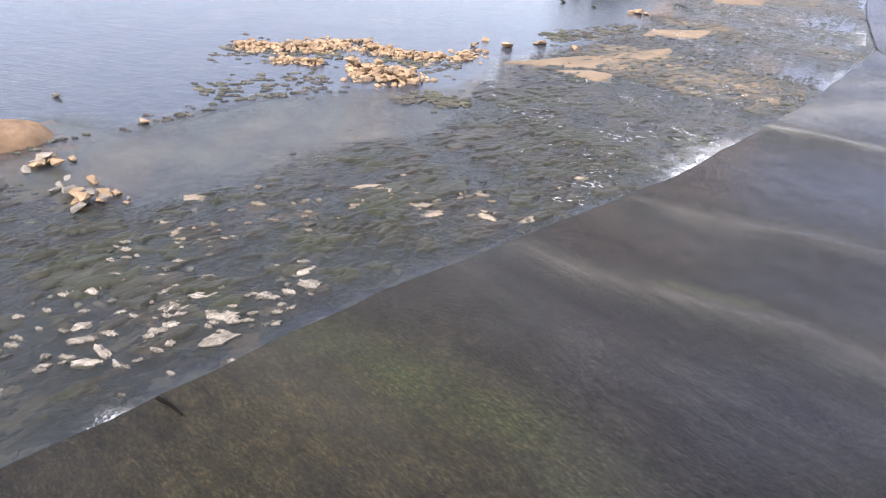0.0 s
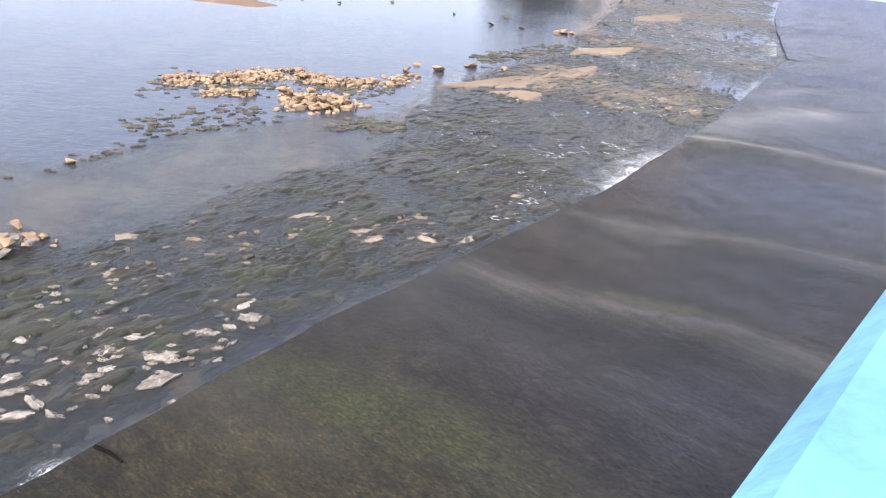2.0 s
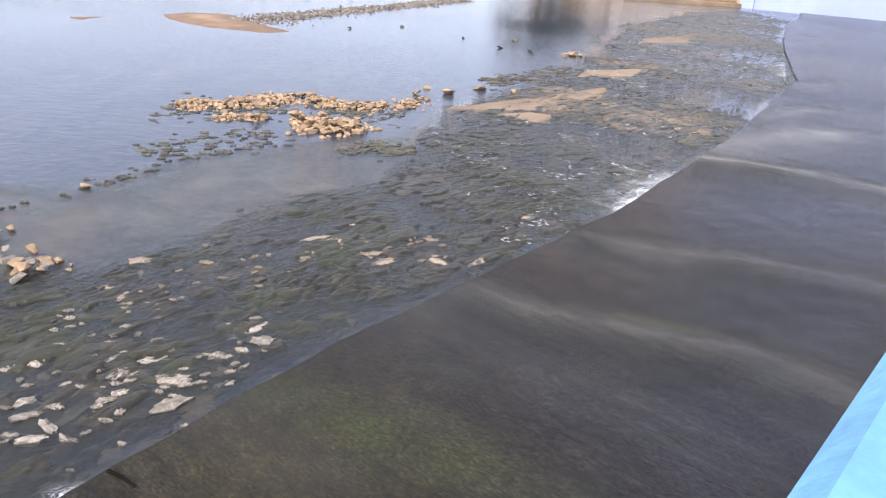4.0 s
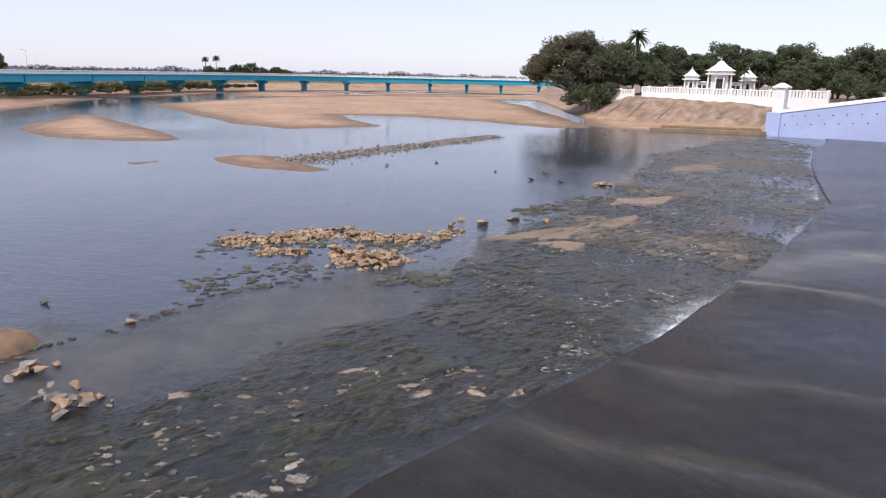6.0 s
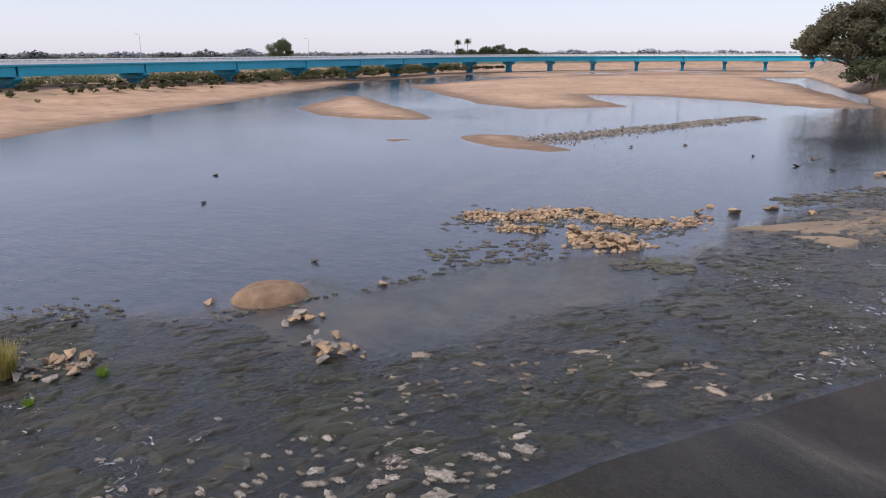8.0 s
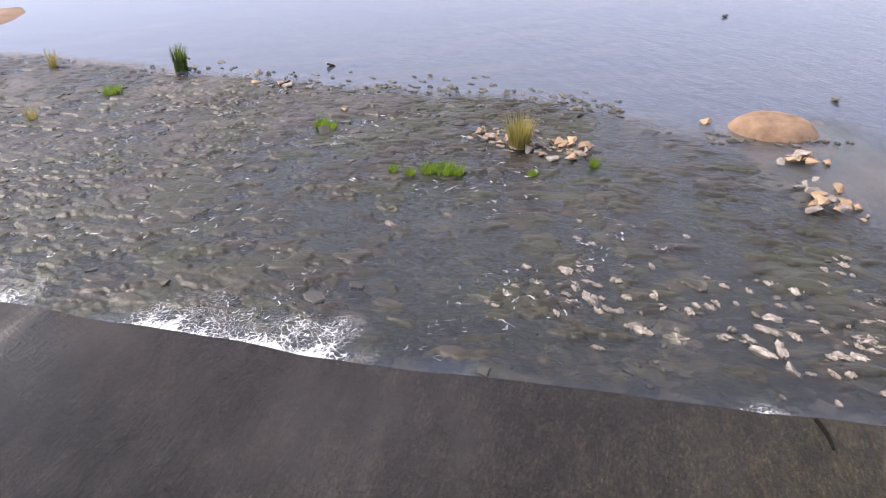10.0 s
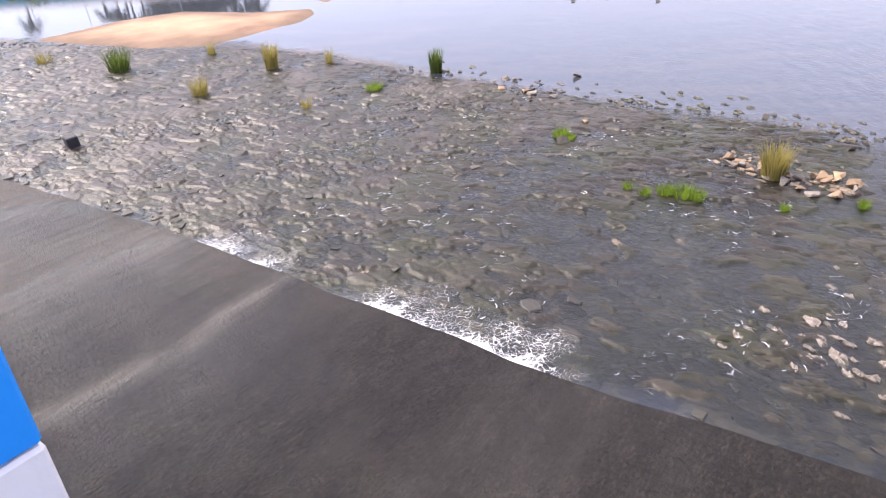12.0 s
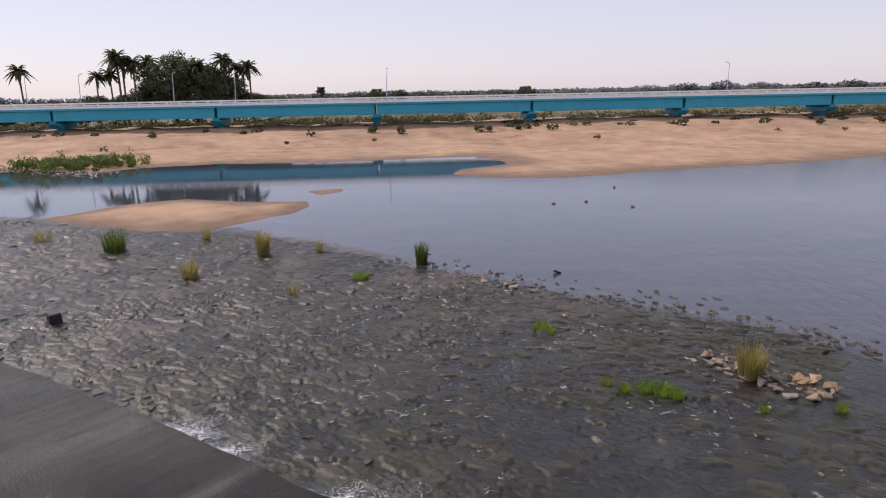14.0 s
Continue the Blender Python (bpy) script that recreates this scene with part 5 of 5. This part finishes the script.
# scrub on and behind the far bank
verts, faces = [], []
for k in range(1500):
    s = r0.uniform(-2.5, 13.0)
    o = 6 + 22 * r0.random() ** 2 if r0.random() < (0.93 if s < 2.8 else 0.6) else r0.uniform(-11, 4)
    x, y = -122.7 + 6.28 * s - o * 0.966, -22.7 + 23.78 * s + o * 0.255
    hgt = r0.uniform(0.7, 1.9) * (1.0 if o > 4 else 0.5)
    leaf_cloud(verts, faces, r0, (x, y, 1.7 + hgt * 0.35), hgt, 60, 0.24, 0.75)
for k in range(80):
    x, y = r0.uniform(-116, -58), r0.uniform(-30, 190)
    if signed_distance(np.array([x]), np.array([y]), BANK_L)[0] > 14:
        hgt = r0.uniform(0.25, 0.6)
        leaf_cloud(verts, faces, r0, (x, y, 1.0 + hgt * 0.3), hgt, 40, 0.14, 0.7)
tagged(new("scrub", mesh_from("scrub", verts, faces, SCRUB)), "dry olive scrub along the far bank under the bridge", "scrub", kind="stuff")


# rank grass at the far water's edge
verts, faces = [], []
for k in range(130):
    x, y = r0.gauss(-84, 2.5), r0.gauss(-15, 3.5)
    leaf_cloud(verts, faces, r0, (x, y, 0.3 + 0.6 * r0.random()), r0.uniform(0.3, 0.8), 70, 0.12, 0.9)
tagged(new("bank_grass", mesh_from("bank_grass", verts, faces, REED_GREEN)), "rank green grass at the far water's edge", "grass", kind="stuff")


# far tree line at the edge of sight
def tree_line(name, dist, az0, az1, tall, mat, seed):
    rr_ = random.Random(seed)
    verts, faces = [], []
    az, h0 = az0, tall
    while az < az1:
        w = rr_.uniform(0.25, 0.9)
        hgt = tall * (0.45 + 0.55 * abs(noise.noise(Vector((az * 0.35, seed, 0)))) * 2 * rr_.uniform(0.6, 1.1))
        a = radians(az)
        leaf_cloud(verts, faces, rr_, (-math.sin(a) * dist, math.cos(a) * dist, 2 + hgt * 0.42), hgt * 0.6, 60, hgt * 0.22, 0.9)
        az += w * 0.5
    tagged(new(name, mesh_from(name, verts, faces, mat)), "hazy line of trees on the horizon", "far trees", kind="stuff")


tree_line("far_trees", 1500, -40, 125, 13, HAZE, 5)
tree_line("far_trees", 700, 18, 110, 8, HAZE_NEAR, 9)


# ---- road bridge ----
START, STEP = Vector((-122.7, -22.7, 0)), Vector((6.28, 23.78, 0))
JOINTS = [START + STEP * k for k in range(-3, 12)]
for az, d in ((9.5, 264), (6.34, 277), (3.05, 287), (-0.3, 294), (-3.64, 297), (-7.05, 298), (-10.04, 299), (-12.84, 299), (-15.9, 298), (-19.2, 297)):
    JOINTS.append(Vector((-math.sin(radians(az)) * d, math.cos(radians(az)) * d, 0)))
RAIL_TOP, DECK_W = 6.62, 7.4
bridge = new("road_bridge")
tagged(bridge, "long teal girder bridge with white railings over the river", "bridge")
post_me = box("post", 0.32, 0.18, 0.78, WHITE, 0.03)
for i, (a, b) in enumerate(zip(JOINTS, JOINTS[1:])):
    ln = (b - a).length
    mid = (a + b) / 2
    m = pose(mid.x, mid.y, 0, 0, 0, heading(a, b))
    deck = part("deck_span", box("deck_span", ln + 0.02, DECK_W, 0.30, TEAL, 0.04), bridge, m @ pose(0, 0, RAIL_TOP - 1.05))
    # the side towards the weir is local -y
    for y_ in (-3.1, -1.0, 1.0, 3.1):
        bm = soft_box(ln - 0.4, 0.45, 1.55, 0.05)
        part("girder", done(bm, "girder", TEAL), deck, pose(0, y_, -1.55))
    for y_ in (-DECK_W / 2 + 0.15, DECK_W / 2 - 0.15):
        for z_ in (0.42, 0.64, 0.92):
            part("rail", box("rail", ln, 0.13, 0.11 if z_ < 0.9 else 0.17, WHITE, 0.02), deck, pose(0, y_, z_))
        part("kerb", box("kerb", ln, 0.3, 0.16, WHITE, 0.02), deck, pose(0, y_, 0.302))
    n = int(ln / 2.0)
    for k in range(n):
        part("post", post_me, deck, pose(-ln / 2 + (k + 0.5) * ln / n, -DECK_W / 2 + 0.15, 0.31))
for i, j in enumerate(JOINTS[1:-1], 1):
    m = pose(j.x, j.y, 0, 0, 0, heading(JOINTS[i - 1], JOINTS[i + 1]))
    pier = part("pier", box("pier", 1.1, 3.0, 4.1, TEAL_DARK, 0.2), bridge, m @ pose(0, 0, -0.6))
    bm = soft_box(1.55, 7.5, 0.85, 0.06)
    for v_ in bm.verts:
        if v_.co.z < 0.3:
            v_.co.y *= 0.62
    part("pier_cap", done(bm, "pier_cap", TEAL), pier, pose(0, 0, 3.47))
    part("bearing", box("bearing", 1.0, 6.8, 0.3, TEAL_DARK, 0.03), pier, pose(0, 0, 4.32))
lamp = new("street_lamp")
tagged(lamp, "thin grey street lamp pole on the bridge", "street lamp", "lamps on the bridge")
vv, ff = [], []
tube(vv, ff, (0, 0, 0), (0, 0, 5.2), 0.08, 0.045, 8)
part("pole", mesh_from("pole", vv, ff, STEEL, True), lamp)
vv, ff = [], []
tube(vv, ff, (0, 0, 5.1), (0, 0.9, 5.35), 0.05, 0.04, 6)
part("arm", mesh_from("arm", vv, ff, STEEL, True), lamp)
part("lamp_head", box("lamp_head", 0.22, 0.6, 0.1, STEEL, 0.02), lamp, pose(0, 1.05, 5.33))
spots = [JOINTS[3] + STEP * s for s in (-0.28, 0.06, 0.66, 1.06, 2.06, 4.4, 6.2, 8.4)]
lamp.matrix_basis = pose(spots[0].x - 3.2, spots[0].y + 1, RAIL_TOP - 0.75, 0, 2, 75)
for q in spots[1:]:
    copy_thing(lamp, pose(q.x - 3.2, q.y + 1, RAIL_TOP - 0.75, 0, 2, 75))


# ---- right bank: ledge, blue wing wall, white walls and pavilion ----
def block_between(name, a, b, thick, z0, z1, mat, parent=None, z1b=None, bevel=0.04, label=""):
    ln = math.dist(a, b)
    bm = soft_box(ln, thick, 1.0, 0)
    for v_ in bm.verts:
        s = v_.co.x / ln + 0.5
        v_.co.z = z0 + v_.co.z * ((z1 + ((z1b if z1b is not None else z1) - z1) * s) - z0)
    if bevel:
        bmesh.ops.bevel(bm, geom=bm.edges[:], offset=bevel, segments=1, affect="EDGES")
    return part(name, done(bm, name, mat), parent, pose((a[0] + b[0]) / 2, (a[1] + b[1]) / 2, 0, 0, 0, heading(a, b)), label)


tagged(block_between("ledge", (46.0, 99.4), (61.4, 93.8), 1.1, -0.3, 0.50, SLAB), "long muddy concrete ledge at the water's edge", "ledge")
tagged(block_between("ledge", (49.0, 102.0), (62.5, 96.6), 1.0, -0.2, 0.72, SAND, bevel=0.2), "worn earth step above the concrete ledge", "ledge")
wing = new("wing_wall")
tagged(wing, "pale blue painted wing wall with a white coping", "wing wall")
W0, W1 = (62.4, 93.2), (79.8, 70.0)
block_between("wall_body", W0, W1, 0.9, -0.5, 3.1, WALL_BLUE, wing, 8.2)
hd = math.radians(heading(W0, W1))
bm = soft_box(math.dist(W0, W1), 1.15, 0.55, 0)
ln = math.dist(W0, W1)
for v_ in bm.verts:
    v_.co.z += 3.1 + (v_.co.x / ln + 0.5) * 5.1
bmesh.ops.bevel(bm, geom=bm.edges[:], offset=0.05, segments=1, affect="EDGES")
part("coping", done(bm, "coping", WHITE), wing, pose((W0[0] + W1[0]) / 2, (W0[1] + W1[1]) / 2, 0, 0, 0, heading(W0, W1)), "white coping")
block_between("end_pier", (61.6, 94.1), (62.8, 92.5), 1.3, -0.5, 3.3, WALL_BLUE, wing)
hole = box("weep_hole", 0.16, 0.08, 0.16, DARK_OPENING, 0.01)
for k in range(7):
    for row in range(2):
        s = 0.05 + 0.06 * k + 0.03 * row
        x, y = W0[0] + (W1[0] - W0[0]) * s, W0[1] + (W1[1] - W0[1]) * s
        part("weep_hole", hole, wing, pose(x - 0.45 * 0.832, y - 0.45 * 0.553, 1.4 + 1.2 * row + 2.5 * s, 0, 0, heading(W0, W1)))
post = new("gate_pillar")
tagged(post, "white square gate pillar with a domed cap on the wing wall", "pillar")
post.location = (63.2, 94.0, 3.0)
part("shaft", box("shaft", 1.5, 1.5, 3.7, WHITE, 0.06), post, pose(0, 0, 0, 0, 0, -53))
part("cap", box("cap", 2.1, 2.1, 0.28, WHITE, 0.08), post, pose(0, 0, 3.7, 0, 0, -53))
bm = bmesh.new()
bmesh.ops.create_cone(bm, cap_ends=True, segments=4, radius1=1.3, radius2=0.35, depth=0.5)
part("dome", done(bm, "dome", WHITE), post, pose(0, 0, 4.22, 0, 0, -8))

WALL_A, WALL_B, WALL_C = (71.8, 95.5), (69.8, 101.5), (56.3, 126.5)
for a, b, z0, tall, mat, label in ((WALL_B, WALL_C, 3.9, 6.25, OLD_WHITE, "long white compound wall with a slatted balustrade"), (WALL_A, WALL_B, 3.9, 6.4, OLD_WHITE, "white compound wall with a slatted balustrade"),
                                   ((55.4, 128.2), (50.6, 137.8), 3.7, 5.6, OLD_WHITE, "weathered low white wall with crenellations")):
    w = new("compound_wall")
    tagged(w, label, "wall")
    split = z0 + (tall - z0) * 0.55
    block_between("wall_base", a, b, 0.3, z0 - 0.6, split, mat, w)
    block_between("top_rail", a, b, 0.34, tall - 0.2, tall, mat, w)
    ln = math.dist(a, b)
    n = int(ln / 0.55)
    sl_me = box("baluster", 0.36, 0.2, tall - 0.2 - split, mat, 0.02)
    pi_me = box("pillar", 0.42, 0.42, tall - z0 + 0.55, mat, 0.05)
    for k in range(n + 1):
        s = k / n
        x, y = a[0] + (b[0] - a[0]) * s, a[1] + (b[1] - a[1]) * s
        if k % 6 == 0:
            part("pillar", pi_me, w, pose(x, y, z0 - 0.4, 0, 0, heading(a, b)))
        else:
            part("baluster", sl_me, w, pose(x, y, split, 0, 0, heading(a, b)))

# pale drain lines down the pitched bank
for s in (0.12, 0.42, 0.62, 0.80, 0.93):
    x, y = 64 + (46 - 64) * s, 95 + (126 - 95) * s
    bm = soft_box(5.6, 0.16, 0.08, 0.02)
    d = new("drain_chute", done(bm, "drain_chute", PALE_STONE))
    d.matrix_basis = pose(x + 4.4 * 0.86, y + 4.4 * 0.5, 2.35, 0, -30.5, 30.2)
    tagged(d, "pale stone drain chute down the earth bank", "drain", "drains on the bank")


def pavilion(parent, x, y, w, body, roof, storeys=1):
    """A square white pavilion: columns, lintel, eaves and a stepped pyramid roof with a finial."""
    base = part("plinth", box("plinth", w + 0.5, w + 0.5, 0.5, WHITE, 0.05), parent, pose(x, y, 0))
    for sx in (-0.46, -0.16, 0.16, 0.46):
        for sy in (-0.46, 0.46):
            part("column", box("column", 0.34, 0.34, body - 0.5, WHITE, 0.04), base, pose(sx * w, sy * w, 0.5))
    part("inner_wall", box("inner_wall", w * 0.7, w * 0.7, body - 0.5, WHITE, 0.02), base, pose(0, 0, 0.5))
    part("doorway", box("doorway", w * 0.28, 0.08, (body - 0.5) * 0.8, DARK_OPENING, 0.01), base, pose(0, -w * 0.35 - 0.03, 0.5))
    part("side_opening", box("side_opening", 0.08, w * 0.28, (body - 0.5) * 0.8, DARK_OPENING, 0.01), base, pose(-w * 0.35 - 0.03, 0, 0.5))
    part("eaves", box("eaves", w + 1.0, w + 1.0, 0.3, WHITE, 0.08), base, pose(0, 0, body))
    part("parapet", box("parapet", w + 0.1, w + 0.1, 0.6, WHITE, 0.05), base, pose(0, 0, body + 0.3))
    bm = bmesh.new()
    prof = [(0.56, 0.0), (0.42, 0.16), (0.32, 0.40), (0.27, 0.44), (0.17, 0.70), (0.06, 1.0)]
    rings = []
    for rr_, hh in prof:
        rings.append([bm.verts.new((sx * rr_ * (w + 0.6), sy * rr_ * (w + 0.6), hh * roof)) for sx, sy in ((-1, -1), (1, -1), (1, 1), (-1, 1))])
    for p_, q_ in zip(rings, rings[1:]):
        for k in range(4):
            bm.faces.new((p_[k], p_[(k + 1) % 4], q_[(k + 1) % 4], q_[k]))
    bm.faces.new(rings[-1])
    part("roof", done(bm, "roof", WHITE), base, pose(0, 0, body + 0.9))
    vv, ff = [], []
    tube(vv, ff, (0, 0, 0), (0, 0, 0.7), 0.12, 0.03, 6)
    part("finial", mesh_from("finial", vv, ff, WHITE), base, pose(0, 0, body + 0.85 + roof))


temple = new("white_pavilion")
tagged(temple, "white pavilion hall with three pyramid roofs among trees", "pavilion")
temple.matrix_basis = pose(73.6, 129.9, 4.3, 0, 0, -28) @ Matrix.Scale(0.84, 4)
pavilion(temple, 0, -0.5, 5.4, 5.2, 2.3)
pavilion(temple, -6.2, 0, 3.0, 3.9, 1.6)
pavilion(temple, 6.2, 0, 3.0, 3.9, 1.6)
part("hall", box("hall", 13.5, 3.2, 3.4, WHITE, 0.05), temple, pose(0, 0.8, 0))
for x in (-4.2, -3.2, 3.2, 4.2):
    part("opening", box("opening", 0.7, 0.1, 2.3, DARK_OPENING, 0.02), temple, pose(x, -0.82, 0.5))
part("hall_eaves", box("hall_eaves", 14.2, 4.0, 0.28, WHITE, 0.06), temple, pose(0, 0.8, 3.4))

# ---- the parapet of the weir's road, beside the walk ----
par = new("parapet")
tagged(par, "blue painted concrete parapet with a pale blue coping", "parapet")
PD = Vector((0.81, 0.586, 0)).normalized()
PO = Vector((-PD.y, PD.x, 0))
EDGE = Vector((0.594, 0.470, 0))
ang = math.degrees(math.atan2(PD.y, PD.x))
c = EDGE + PD * 6.0 - PO * 0.2
part("coping", box("coping", 15.0, 0.40, 0.14, LIGHT_BLUE, 0.035), par, pose(c.x, c.y, 6.86, 0, 0, ang), "pale blue coping")
c = EDGE + PD * 6.0 - PO * 0.22
part("panel", box("panel", 15.0, 0.22, 1.0, BLUE, 0.02), par, pose(c.x, c.y, 5.86, 0, 0, ang))
pil = new("pilaster")
tagged(pil, "saturated blue painted pilaster on a white base", "pilaster")
k = Vector((-1.41, -0.61, 0))
c = k - PO * 0.33 - PD * 0.3
part("shaft", box("shaft", 0.6, 0.66, 0.42, BLUE, 0.008), pil, pose(c.x, c.y, 6.52, 0, 0, ang))
part("base", box("base", 0.6, 0.66, 1.2, WHITE, 0.008), pil, pose(c.x, c.y, 5.315, 0, 0, ang), "white base")

deck_c = EDGE + PD * 0.0 - PO * 3.2
road = tagged(new("road_deck", box("road_deck", 60.0, 6.4, 0.5, GREY, 0.03)), "grey concrete road deck over the weir", "road", kind="structure")
road.matrix_basis = pose(deck_c.x, deck_c.y, 5.36, 0, 0, ang)
for k in range(-2, 3):
    q = EDGE + PD * (k * 11.0 - 1.9) - PO * 3.2
    leg = tagged(new("weir_pier", box("weir_pier", 1.2, 6.0, 5.6, LIGHT_BLUE, 0.1)), "concrete weir pier under the road deck", "pier", kind="structure")
    leg.matrix_basis = pose(q.x, q.y, -0.25, 0, 0, ang)
